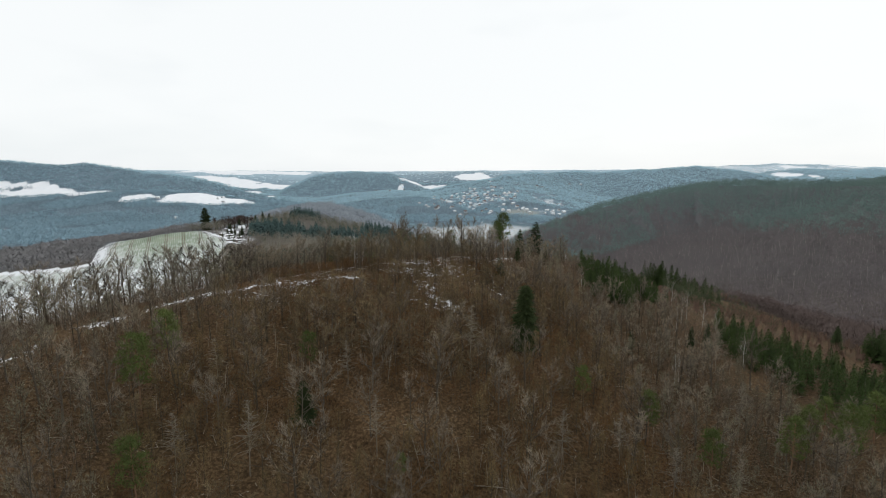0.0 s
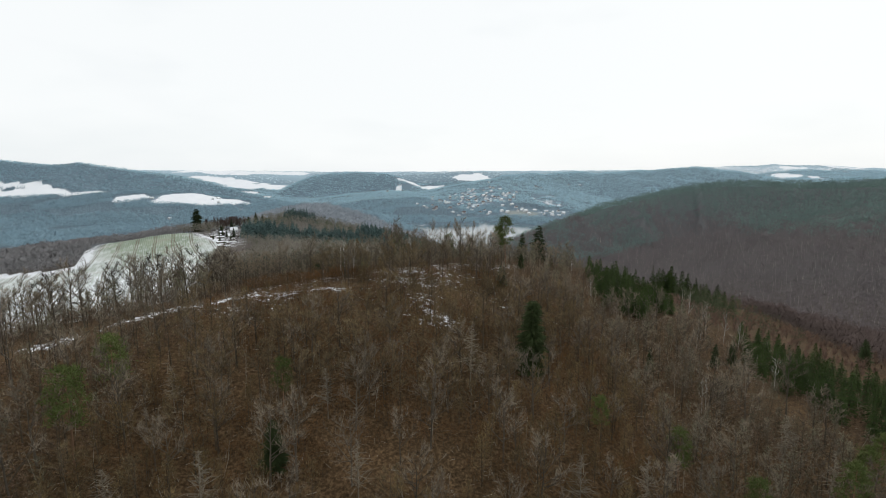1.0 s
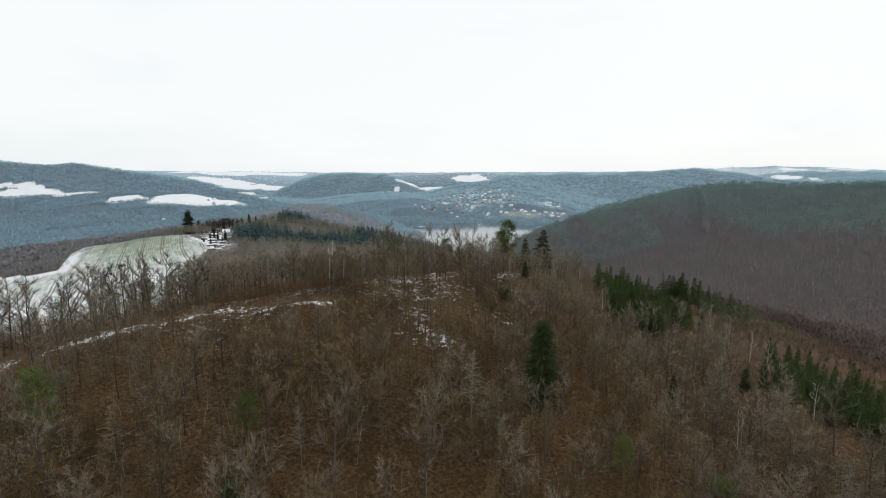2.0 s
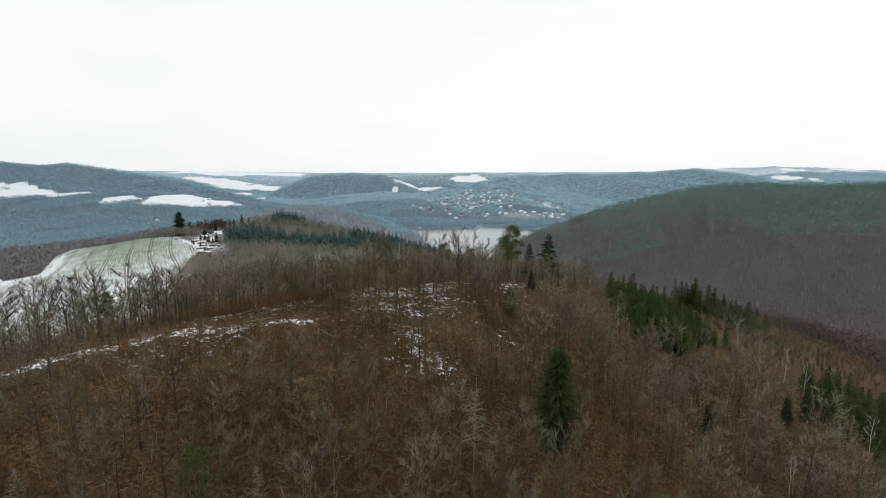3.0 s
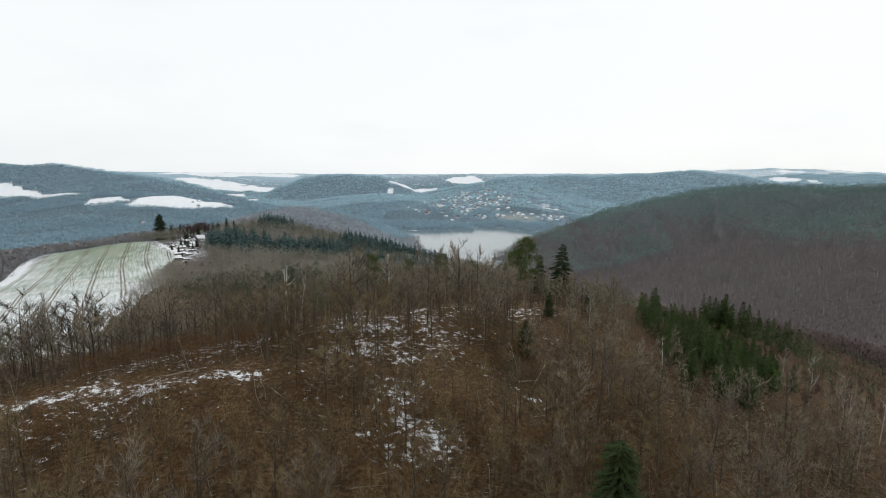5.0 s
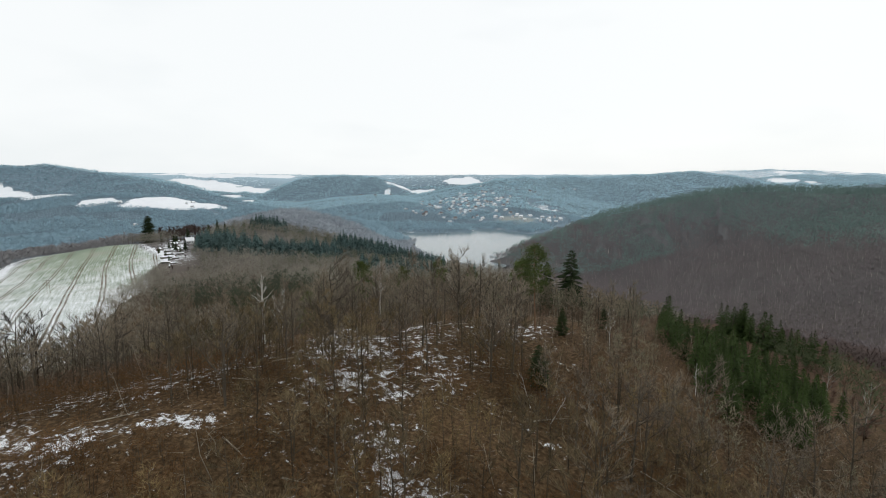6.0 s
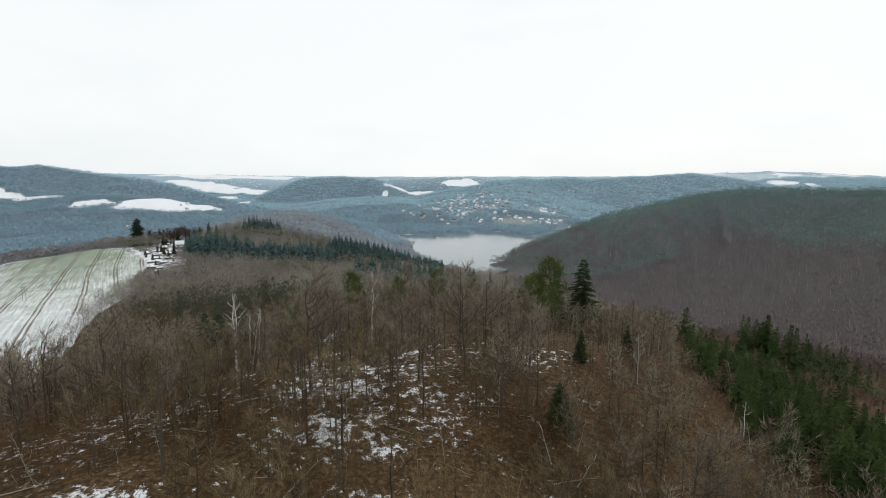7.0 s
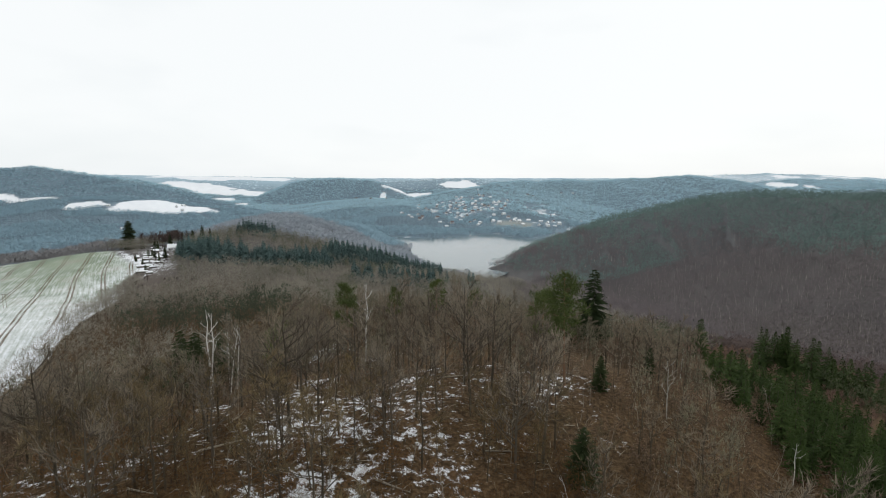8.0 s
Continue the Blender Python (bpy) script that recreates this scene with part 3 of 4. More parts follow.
def tree_thing(name, arrays, mats, label, category, group="", parts=("trunk", "crown")):
    """A tree or log of its parts on an Empty at its foot."""
    root = new(name)
    root.empty_display_size = 0.5
    for k, (pn, mat) in enumerate(zip(parts, mats)):
        part(pn, split_mesh(pn, arrays, k, mat), root)
    return tagged(root, label, category, group)


def stand(ob, x, y, scale=1.0, turn=0.0, tilt=0.0, wide=1.0):
    z = float(ground_height(x, y))
    ob.matrix_basis = pose(x, y, z, tilt, 0, turn) @ Matrix.Diagonal((scale * wide, scale * wide, scale, 1))
    return ob


def stand_copy(ob, x, y, scale=1.0, turn=0.0, tilt=0.0, wide=1.0):
    twin = copy_thing(ob, Matrix())
    return stand(twin, x, y, scale, turn, tilt, wide)


# ---- ground, lake ----
def polar_ground():
    front = np.radians(np.linspace(-55, 55, 340))
    back = np.radians(np.linspace(56, 304, 60))[1:-1]
    ang = np.concatenate([front, back])
    rad = 4.0 * (4900 / 4.0) ** (np.arange(0, 291) / 290)
    a, q = np.meshgrid(ang, rad)
    x, y = np.sin(a) * q, 150 + np.cos(a) * q
    z = ground_height(x, y)
    n, m = len(ang), len(rad)
    verts = np.concatenate([np.stack([x, y, z], -1).reshape(-1, 3), [[0, 150, float(ground_height(0, 150))]]])
    i, j = np.meshgrid(np.arange(n), np.arange(m - 1))
    p0, p1 = (j * n + i).ravel(), (j * n + (i + 1) % n).ravel()
    tris = np.concatenate([np.stack([p0, p1, p1 + n], -1), np.stack([p0, p1 + n, p0 + n], -1), np.stack([(np.arange(n) + 1) % n, np.arange(n), np.full(n, n * m)], -1)])[:, ::-1]
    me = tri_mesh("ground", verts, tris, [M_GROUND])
    me.polygons.foreach_set("use_smooth", np.ones(len(tris), bool))
    vx, vy = verts[:, 0], verts[:, 1]
    fd = field_depth(vx, vy)
    far = np.hypot(vx, vy - 150)
    crop_area = np.clip((fd - 3) / 4, 0, 1)
    field = crop_area
    track, _ = along(vx, vy, TRACK)
    trail, _ = along(vx, vy, TRAIL)
    top, _ = along(vx, vy, [(-60, 195, 0), (-15, 222, 0), (15, 245, 0)])
    snow = -0.10 + 0.52 * np.exp(-(top / 45) ** 2)
    snow = np.maximum(snow, 0.62 + 0.5 * (vnoise(vx, vy, 9) - 0.5) - track / 9)
    snow = np.maximum(snow, 0.42 - trail / 9)
    for cx, cy, rad_, most in SNOW_PATCHES:
        snow = np.maximum(snow, most - 0.06 - np.hypot(vx - cx, vy - cy) / rad_ * 0.22)
    lee = np.clip((695 + 0.22 * vx - vy) / 230, -0.7, 1) * 1.0 + 1.0 * np.exp(-np.maximum(fd, 0) / 20) * (vx < -250)
    snow = np.where(fd > -6, np.clip(lee - 0.05, -0.7, 1.3), snow)
    snow = np.where(far > 500, np.maximum(snow, np.clip(meadow(vx, vy) * 6 + 0.4, -0.5, 1.5)), snow)
    snow = np.where(far > 3600, np.maximum(snow, -0.1 + 1.6 * (vnoise(vx, vy, 260) - 0.5)), snow)
    snow = np.where((verts[:, 2] > LAKE - 1) & (verts[:, 2] < LAKE + 0.9) & (vy > 1150), 0.5, snow)
    snow = np.where((VILLAGE(vx, vy) > 0.72), 0.6, snow)
    # share of each haze tint on the ground, growing with distance
    haze_grey = np.clip((far - 300) / 300, 0, 1)
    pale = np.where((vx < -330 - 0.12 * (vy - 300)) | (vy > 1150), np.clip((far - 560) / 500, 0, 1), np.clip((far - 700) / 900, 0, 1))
    for key, val in (("snow", snow), ("field", field), ("haze_grey", haze_grey), ("pale", pale), ("crop_area", crop_area), ("haze_faint", np.clip((far - 3200) / 800, 0, 1)), ("dry", np.clip(dry_grass(vx, vy) * 4, 0, 1))):
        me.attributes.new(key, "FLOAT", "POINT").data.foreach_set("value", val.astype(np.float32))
    return tagged(new("ground", me), "hilly woodland ground with leaf litter, old snow and a sprouting field", "ground", kind="structure")


SNOW_PATCHES = [(-33, 322, 7, 0.70), (-14, 305, 6, 0.68), (2, 262, 4, 0.64), (-2, 251, 4, 0.64), (-22, 254, 6, 0.68), (15, 268, 4, 0.66), (13, 251, 4, 0.64), (-23, 245, 6, 0.66), (-22, 226, 6, 0.74), (-16, 225, 5, 0.74), (-11, 228, 4, 0.68),
                (-7, 225, 4, 0.70), (-2, 226, 4, 0.64), (4, 227, 4, 0.62), (10, 228, 4, 0.62), (-7, 218, 4, 0.66), (-14, 215, 4, 0.70), (-13, 210, 4, 0.66), (-6, 209, 4, 0.64), (-5, 194, 6, 0.68), (1, 183, 6, 0.72), (-3, 187, 5, 0.68),
                (-33, 195, 5, 0.62), (-50, 191, 5, 0.66), (-112, 310, 7, 0.66), (-98, 318, 6, 0.62), (-38, 245, 5, 0.55), (66, 200, 3, 0.6),
                (-244, 604, 12, 0.78), (-252, 626, 14, 0.8), (-264, 652, 14, 0.78), (-278, 684, 16, 0.74), (-296, 722, 14, 0.74), (-302, 765, 16, 0.8), (-322, 785, 12, 0.75)]


def village_spots():
    """Places of the far houses."""
    g = np.random.default_rng(77)
    spots = [(-381, 2741), (-353, 2754), (-366, 2722), (-246, 2428), (-191, 2572), (-225, 2540), (-699, 1362), (-716, 1662), (-720, 1713), (-880, 1616), (-690, 1640), (356, 1593), (488, 1796), (433, 2286), (412, 2300), (600, 2500), (660, 2520)]
    while len(spots) < 124:
        x, y = g.normal(130, 80), g.normal(1960, 210)
        if len(spots) > 112:
            x, y = g.uniform(230, 520), g.uniform(1560, 1700)
        if float(ground_height(x, y)) < LAKE + 6 or y < 1480 or any(math.hypot(x - a, y - b) < 19 for a, b in spots):
            continue
        spots.append((float(x), float(y)))
    return spots


SPOTS = village_spots()


def house_plot(x, y):
    """Near a far house, where trees are left out, farther towards the camera to keep it in view."""
    near = np.zeros(np.shape(x), bool)
    for hx, hy in SPOTS:
        near |= (np.abs(x - hx) < 10) & (y > hy - 32) & (y < hy + 8)
    return near


def VILLAGE(x, y):
    """Where the far village has its gardens and houses."""
    return (0.6 * vnoise(x, y, 24) + 0.5 * vnoise(x + 70, y, 90)) * (np.hypot((x - 210) / 260, (y - 1950) / 420) < 1)


def dry_grass(x, y):
    """Tan unmown meadow on the far shore."""
    return 1 - np.hypot((x - 232) / 62, (y - 1565) / 80) + (vnoise(x, y, 30) - 0.5) * 0.5


polar_ground()


def lake():
    bm = bmesh.new()
    ring = [bm.verts.new((x, y, LAKE)) for x, y in [(10, 800), (60, 825), (95, 860), (135, 930), (210, 1010), (330, 1130), (500, 1330), (420, 1450), (100, 1480), (-250, 1450), (-420, 1300), (-300, 1050), (-130, 870)]]
    bm.faces.new(ring)
    me = bpy.data.meshes.new("water")
    bm.to_mesh(me)
    bm.free()
    me.materials.append(M_WATER)
    return tagged(new("water", me), "calm grey reservoir water between wooded hills", "lake", kind="structure")


lake()


# ---- woods ----
def jitter_grid(x0, x1, y0, y1, step, seed):
    g = np.random.default_rng(seed)
    x, y = np.meshgrid(np.arange(x0, x1, step), np.arange(y0, y1, step))
    x, y = x.ravel(), y.ravel()
    return x + g.uniform(-0.5, 0.5, len(x)) * step, y + g.uniform(-0.5, 0.5, len(y)) * step


def in_view(x, y, margin=25):
    """The wedge of country that lies before the flight."""
    return (y > 30) & (np.abs(x) < 0.90 * y + margin)


def near_zone(x, y):
    d, _ = along(x, y, [(-120, 80, 0), (-40, 200, 0), (0, 240, 0), (20, 300, 0)])
    e, _ = along(x, y, [(60, 190, 0), (110, 150, 0)])
    f, _ = along(x, y, [(-60, 60, 0), (40, 70, 0), (120, 105, 0)])
    return ((d < 125) | (e < 60) | (f < 55)) & ~((x > 92) & (y > 222))


# spruce stands on the side slope: smallest and largest scale, outline
STANDS = [(0.42, 0.70, [(64, 238), (67, 219), (78, 215), (101, 229), (106, 244), (101, 268), (97, 292), (90, 306), (82, 302), (70, 264)]),
          (0.95, 1.2, [(138, 353), (150, 349), (155, 357), (146, 365)]),
          (0.85, 1.25, [(148, 346), (164, 338), (178, 327), (186, 336), (170, 353), (152, 362)]),
          (0.40, 0.75, [(108, 192), (108, 178), (111, 166), (115, 149), (121, 136), (158, 118), (154, 150), (147, 188), (143, 212), (130, 221), (116, 212)]),
          (0.75, 1.0, [(111, 351), (118, 351), (119, 360), (112, 361)]),
          (0.8, 1.1, [(186, 226), (206, 198), (226, 204), (204, 240)])]


def stand_depth(x, y, poly):
    """Metres inside an outline with a wavering edge (negative outside)."""
    edge, _ = along(x, y, [(*p, 0) for p in poly + poly[:1]])
    return np.where(inside(x, y, poly), edge, -edge) + (vnoise(x, y, 14) - 0.5) * 6


def conifer_band(x, y):
    return -np.max([stand_depth(x, y, poly) for _, _, poly in STANDS], axis=0)


# old oaks along the field side of the ridge
OAK_ROW = [(-140, 140, 0), (-125, 170, 0), (-106, 190, 0), (-88, 207, 0), (-80, 238, 0)]


def beyond_oaks(x, y):
    """On the field side of the oak row."""
    line_x = np.interp(y, [140, 170, 190, 207, 238, 300], [-140, -125, -106, -88, -80, -70])
    return (x < line_x - 6) & (y > 110) & (y < 238)


def core(x, y):
    """The part of the ridge over which the flight passes closest."""
    d, _ = along(x, y, [(-5, 105, 0), (-10, 178, 0)])
    return d < 60


def open_ground(x, y):
    t, _ = along(x, y, TRACK)
    u, _ = along(x, y, TRAIL)
    return (field_depth(x, y) > -3) | (t < 5.0) | (u < 1.5)


def plant_near_woods():
    oaks = [bare_tree(s, 17 + s % 3, 12, 5, 9, 0.36, 0.26, 0.28, 0.06, 0.055) for s in range(5)]
    light = [bare_tree(20 + s, 14 + s % 4, 7, 3, 9, twig_w=0.13) for s in range(5)]
    light_fine = [bare_tree(25 + s, 14 + s % 4, 8, 4, 14, twig_w=0.08) for s in range(5)]
    poles = [pole_tree(40 + s, 9 + s, 90, 0.13) for s in range(5)]
    poles_fine = [pole_tree(45 + s, 9 + s, 170, 0.075) for s in range(5)]
    scrub = [brush(60 + s) for s in range(5)]
    scrub_fine = [brush(65 + s, 5.0, 8, 210, 0.075) for s in range(5)]
    g = np.random.default_rng(11)
    x, y = jitter_grid(-150, 175, 40, 330, 11.5, 5)
    keep = near_zone(x, y) & in_view(x, y) & ~open_ground(x, y) & (conifer_band(x, y) > 10) & (vnoise(x, y, 45) > 0.35) & ~beyond_oaks(x, y)
    x, y = x[keep], y[keep]
    order = np.argsort(np.hypot(x + 15, y - 190))[:255]
    kinds = [tree_thing("bare_tree", a, (M_BARK, M_TWIG), "leafless dark-barked oak with spreading crown on the wooded ridge", "tree", "bare oaks on the ridge") for a in oaks]
    for n, k in enumerate(order):
        args = (float(x[k]), float(y[k]), float(g.uniform(0.62, 1.05)), float(g.uniform(0, 360)), float(g.uniform(-4, 4)))
        if n < len(kinds):
            stand(kinds[n], *args)
        else:
            stand_copy(kinds[n % len(kinds)], *args)
    row_kinds = [tree_thing("bare_tree", bare_tree(8 + s, 18, 13, 6, 13, 0.38, 0.27, 0.25, 0.05, 0.05), (M_OAK_DARK, M_OAK_DARK), "wide-crowned old oak, dark and leafless, beside the snowy field", "tree", "old oaks beside the field") for s in range(4)]
    for k in range(22):
        f = (k + g.uniform(0.1, 0.9)) / 22 * 4
        i = min(int(f), 3)
        px = OAK_ROW[i][0] + (OAK_ROW[i + 1][0] - OAK_ROW[i][0]) * (f - i) + g.uniform(-8, 5)
        py = OAK_ROW[i][1] + (OAK_ROW[i + 1][1] - OAK_ROW[i][1]) * (f - i) + g.uniform(-5, 5)
        (stand if k < 4 else stand_copy)(row_kinds[k % 4], float(px), float(py), float(g.uniform(0.8, 1.05)), float(g.uniform(0, 360)), float(g.uniform(-5, 5)))
    for px, py, s in [(-19, 225, 1.25), (-20, 237, 1.1), (9, 248, 1.15), (14, 244, 1.1), (-5, 266, 1.15), (-3, 218, 0.85), (-28, 300, 1.1), (-26, 214, 0.8), (3, 256, 1.1), (-12, 246, 1.0), (-32, 199, 0.9), (12, 300, 1.1), (0, 232, 0.9)]:
        stand_copy(kinds[int(g.integers(0, len(kinds)))], px, py, s, float(g.uniform(0, 360)), float(g.uniform(-3, 3)))
    x2, y2 = jitter_grid(-260, 230, 30, 460, 5.4, 6)
    # no trees on the line from the camera to the ridge pine's trunk
    off_sightline = np.hypot((x2 - 30) / 6, (y2 - 236) / 18) > 1
    thin_top = (np.hypot((x2 - 2) / 48, (y2 - 268) / 42) > 1) | (np.random.default_rng(44).random(len(x2)) < 0.5)
    k2 = off_sightline & thin_top & ~beyond_oaks(x2, y2) & near_zone(x2, y2) & in_view(x2, y2) & ~open_ground(x2, y2) & (conifer_band(x2, y2) > np.where(y2 < 225, 14, 8)) & (vnoise(x2, y2, 30) > 0.22)
    x2, y2 = x2[k2], y2[k2]
    half = (np.random.default_rng(2).random(len(x2)) * 0.6 + vnoise(x2, y2, 35) * 0.8) < 0.62
    fine = core(x2, y2)
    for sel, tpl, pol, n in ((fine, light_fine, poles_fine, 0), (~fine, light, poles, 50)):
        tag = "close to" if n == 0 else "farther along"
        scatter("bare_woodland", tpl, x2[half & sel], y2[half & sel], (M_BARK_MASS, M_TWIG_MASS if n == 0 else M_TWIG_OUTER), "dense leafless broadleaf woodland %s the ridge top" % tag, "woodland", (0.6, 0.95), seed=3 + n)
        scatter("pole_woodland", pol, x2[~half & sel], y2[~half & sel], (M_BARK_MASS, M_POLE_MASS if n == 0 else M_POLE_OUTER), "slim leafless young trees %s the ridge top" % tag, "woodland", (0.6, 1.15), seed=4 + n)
    sticks = []
    for s in range(4):
        b = Build(80 + s)
        for _ in range(5):
            b.sliver((b.r.uniform(-3, 3), b.r.uniform(-3, 3), b.r.uniform(0.1, 0.5)), rand_dir(b.r, radians(b.r.uniform(-4, 14))) * b.r.uniform(0.8, 3.0), 0.10, 0)
        sticks.append(b.arrays())
    x4, y4 = jitter_grid(-150, 170, 50, 330, 6.0, 18)
    k4 = near_zone(x4, y4) & in_view(x4, y4)
    scatter("dead_branches", sticks, x4[k4], y4[k4], (M_GREY_WOOD,), "pale dead branches strewn over the leaf litter", "deadwood", (0.6, 1.2), seed=9)
    snags = []
    for s in range(5):
        b = Build(85 + s)
        top = Vector((b.r.uniform(-1.6, 1.6), b.r.uniform(-1.6, 1.6), b.r.uniform(3.5, 7)))
        b.path([Vector((0, 0, -0.3)), top * 0.5 + Vector((b.r.uniform(-0.4, 0.4), b.r.uniform(-0.4, 0.4), 0)), top], 0.06, 0.02, 3, 0)
        for _ in range(12):
            f = b.r.uniform(0.35, 1.0)
            b.sliver(top * f, rand_dir(b.r, radians(b.r.uniform(-10, 65))) * b.r.uniform(0.7, 1.9), 0.05, 0)
        snags.append(b.arrays())
    x5, y5 = jitter_grid(-140, 160, 60, 330, 7.5, 23)
    k5 = near_zone(x5, y5) & in_view(x5, y5) & ~open_ground(x5, y5) & (np.random.default_rng(24).random(len(x5)) < 0.55)
    scatter("dead_saplings", snags, x5[k5], y5[k5], (M_GREY_WOOD,), "pale bent dead saplings scattered among the undergrowth", "deadwood", (0.7, 1.2), seed=10)
    x3, y3 = jitter_grid(-220, 220, 40, 420, 3.55, 8)
    k3 = ((np.hypot((x3 - 2) / 48, (y3 - 262) / 45) > 1) | (np.random.default_rng(45).random(len(x3)) < 0.6)) & near_zone(x3, y3) & ~beyond_oaks(x3, y3) & in_view(x3, y3) & ~open_ground(x3, y3) & (vnoise(x3 + 500, y3, 20) > 0.20)
    fine = core(x3, y3)
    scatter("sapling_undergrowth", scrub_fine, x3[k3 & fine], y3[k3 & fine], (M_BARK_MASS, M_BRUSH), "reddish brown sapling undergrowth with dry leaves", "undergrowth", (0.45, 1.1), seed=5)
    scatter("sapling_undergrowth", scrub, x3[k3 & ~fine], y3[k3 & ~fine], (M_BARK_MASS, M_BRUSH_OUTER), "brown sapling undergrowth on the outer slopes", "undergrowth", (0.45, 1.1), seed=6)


plant_near_woods()


def plant_conifers():
    kinds = [tree_thing("spruce", spruce(100 + s, 14 + s, 20, 10, 0.22, 4, 0.13, 0.75), (M_BARK, M_SPRUCE), "dark green young spruce in a dense stand on the slope", "tree", "spruces on the slope") for s in range(4)]
    g = np.random.default_rng(21)
    x, y = jitter_grid(50, 235, 100, 380, 4.3, 9)
    n, rest = 0, []
    for small, large, poly in STANDS:
        sel = (stand_depth(x, y, poly) > 0) & (vnoise(x + 20, y, 7) > 0.12)
        for px, py in zip(x[sel], y[sel]):
            size = float(g.uniform(small, large))
            if n >= 60 and (n % 2 == 0 or n >= 500):
                rest.append((px, py, size))
            else:
                args = (float(px), float(py), size, float(g.uniform(0, 360)), 0.0, float(g.uniform(1.15, 1.6)))
                (stand if n < 4 else stand_copy)(kinds[n % 4], *args)
            n += 1
    rest = np.array(rest)
    low = rest[:, 2] < 0.78
    for sel, size in ((low, (0.42, 0.70)), (~low, (0.8, 1.25))):
        scatter("spruce_stand", [spruce(103 + s, 14 + s, 15, 8, 0.26, 2, 0.16, 0.75) for s in range(3)], rest[sel, 0], rest[sel, 1], (M_BARK_MASS, M_SPRUCE), "dense dark green spruces filling the stand on the slope", "woodland", size, seed=25)


plant_conifers()


def plant_single_trees():
    tall = tree_thing("spruce", spruce(199, 21, 44, 17, 0.20, 6, 0.10, 0.30), (M_BARK, M_SPRUCE_DARK), "tall dense dark green spruce standing alone among bare trees", "tree")
    stand(tall, 26, 160, 1.05, wide=1.12)
    big = tree_thing("spruce", spruce(200, 21, 26, 12, 0.26, 4, 0.14), (M_BARK, M_SPRUCE_DARK), "dark green spruce among leafless trees", "tree", "scattered spruces")
    stand(big, 92, 186, 0.4)
    for x, y, s, w in [(57, 318, 1.3, 1.15), (47, 316, 1.0, 0.95), (62, 334, 0.85, 0.9), (-56, 277, 0.74, 1.3), (-62, 282, 0.80, 1.2), (-67, 287, 0.74, 1.3), (-74, 291, 0.82, 1.2), (-80, 296, 0.72, 1.3), (-52, 282, 0.66, 1.3), (-86, 300, 0.7, 1.3), (-47, 274, 0.55, 1.3), (-33, 117, 0.52, 1.35), (36, 248, 0.35, 1.2), (24, 219, 0.42, 1.5), (-346, 764, 0.7, 1.3), (-338, 775, 0.6, 1.2), (100, 190, 0.45, 1.0), (66, 176, 0.35, 1.0),
                       (52, 262, 0.35, 1.1), (-285, 790, 0.8, 1.0), (-276, 796, 0.95, 0.9), (-264, 790, 0.75, 1.0), (-262, 634, 0.3, 1.2), (-248, 612, 0.25, 1.3), (-276, 648, 0.35, 1.0), (-290, 697, 0.4, 1.2), (-268, 668, 0.45, 0.9), (-308, 752, 0.5, 1.0), (-256, 652, 0.4, 0.8), (-300, 765, 0.8, 1.0), (-306, 742, 0.5, 1.2), (-282, 690, 0.45, 1.2), (-262, 676, 0.6, 1.0), (190, 242, 0.6, 1.2), (196, 250, 0.6, 1.1)]:
        stand_copy(big, x, y, s, x * 7, wide=w)
    fir = tree_thing("fir_tree", spruce(205, 34, 30, 13, 0.21, 9, 0.16, 0.30), (M_BARK, M_SPRUCE_DARK), "huge old dark fir with a blunt top beside the field", "tree")
    stand(fir, -361, 789, 1.05, 30, wide=1.35)
    scots = [tree_thing("pine", pine(210 + s, 20), (M_PINE_BARK, M_PINE), "tall pine with bare orange trunk and loose green crown", "tree", "pines in the woods") for s in range(4)]
    ridge_pine = tree_thing("pine", pine(215, 22, 50, 0.46, 64, 0.16, 0.98), (M_PINE_BARK, M_PINE), "tall pine with a long bare orange trunk above the leafless trees", "tree", "pines in the woods")
    stand(ridge_pine, 29.5, 250, 1.0, 40)
    for x, y, s in [(27, 262, 0.8), (-24, 313, 1.05)]:
        stand_copy(ridge_pine, x, y, s, x * 9)
    spots = [(-67, 109, 0.92), (-68, 124, 0.85), (-55, 86, 0.75), (39, 138, 0.6), (-36, 134, 0.62), (53, 126, 0.72), (63, 113, 0.7),
             (82, 114, 0.8), (96, 115, 0.9), (-9, 103, 0.36), (-40, 290, 0.9), (101, 130, 0.6), (91, 122, 0.7), (-98, 212, 0.6), (108, 122, 0.85), (-10, 330, 0.8), (5, 336, 0.85), (18, 328, 0.75), (-48, 322, 0.8)]
    for n, (x, y, s) in enumerate(spots):
        (stand if n < 4 else stand_copy)(scots[n % 4], x, y, s, n * 77)
    larch = [tree_thing("bare_larch", bare_conifer(220 + s, 15, 17, 5, 0.27), (M_LARCH, M_LARCH), "grey-brown leafless larch with drooping side branches", "tree", "leafless larches") for s in range(3)]
    spots = [(8, 147, 1.2), (-53, 96, 0.95), (-40, 100, 1.1), (-15, 110, 0.95), (28, 114, 1.0), (43, 118, 0.9), (52, 108, 0.9), (66, 107, 0.8), (83, 121, 0.95), (78, 129, 1.15), (98, 120, 1.15), (-25, 131, 0.8), (-58, 128, 0.7), (92, 168, 1.0), (18, 141, 0.55), (88, 108, 0.9)]
    for n, (x, y, s) in enumerate(spots):
        (stand if n < 3 else stand_copy)(larch[n % 3], x, y, s, n * 50)
    birch = [tree_thing("birch", bare_tree(230 + s, 14, 7, 2, 4, 0.22, 0.13, 0.35, 0.06), (M_BIRCH, M_GREY_WOOD), "slender white-barked birch without leaves", "tree", "birches on the slope") for s in range(2)]
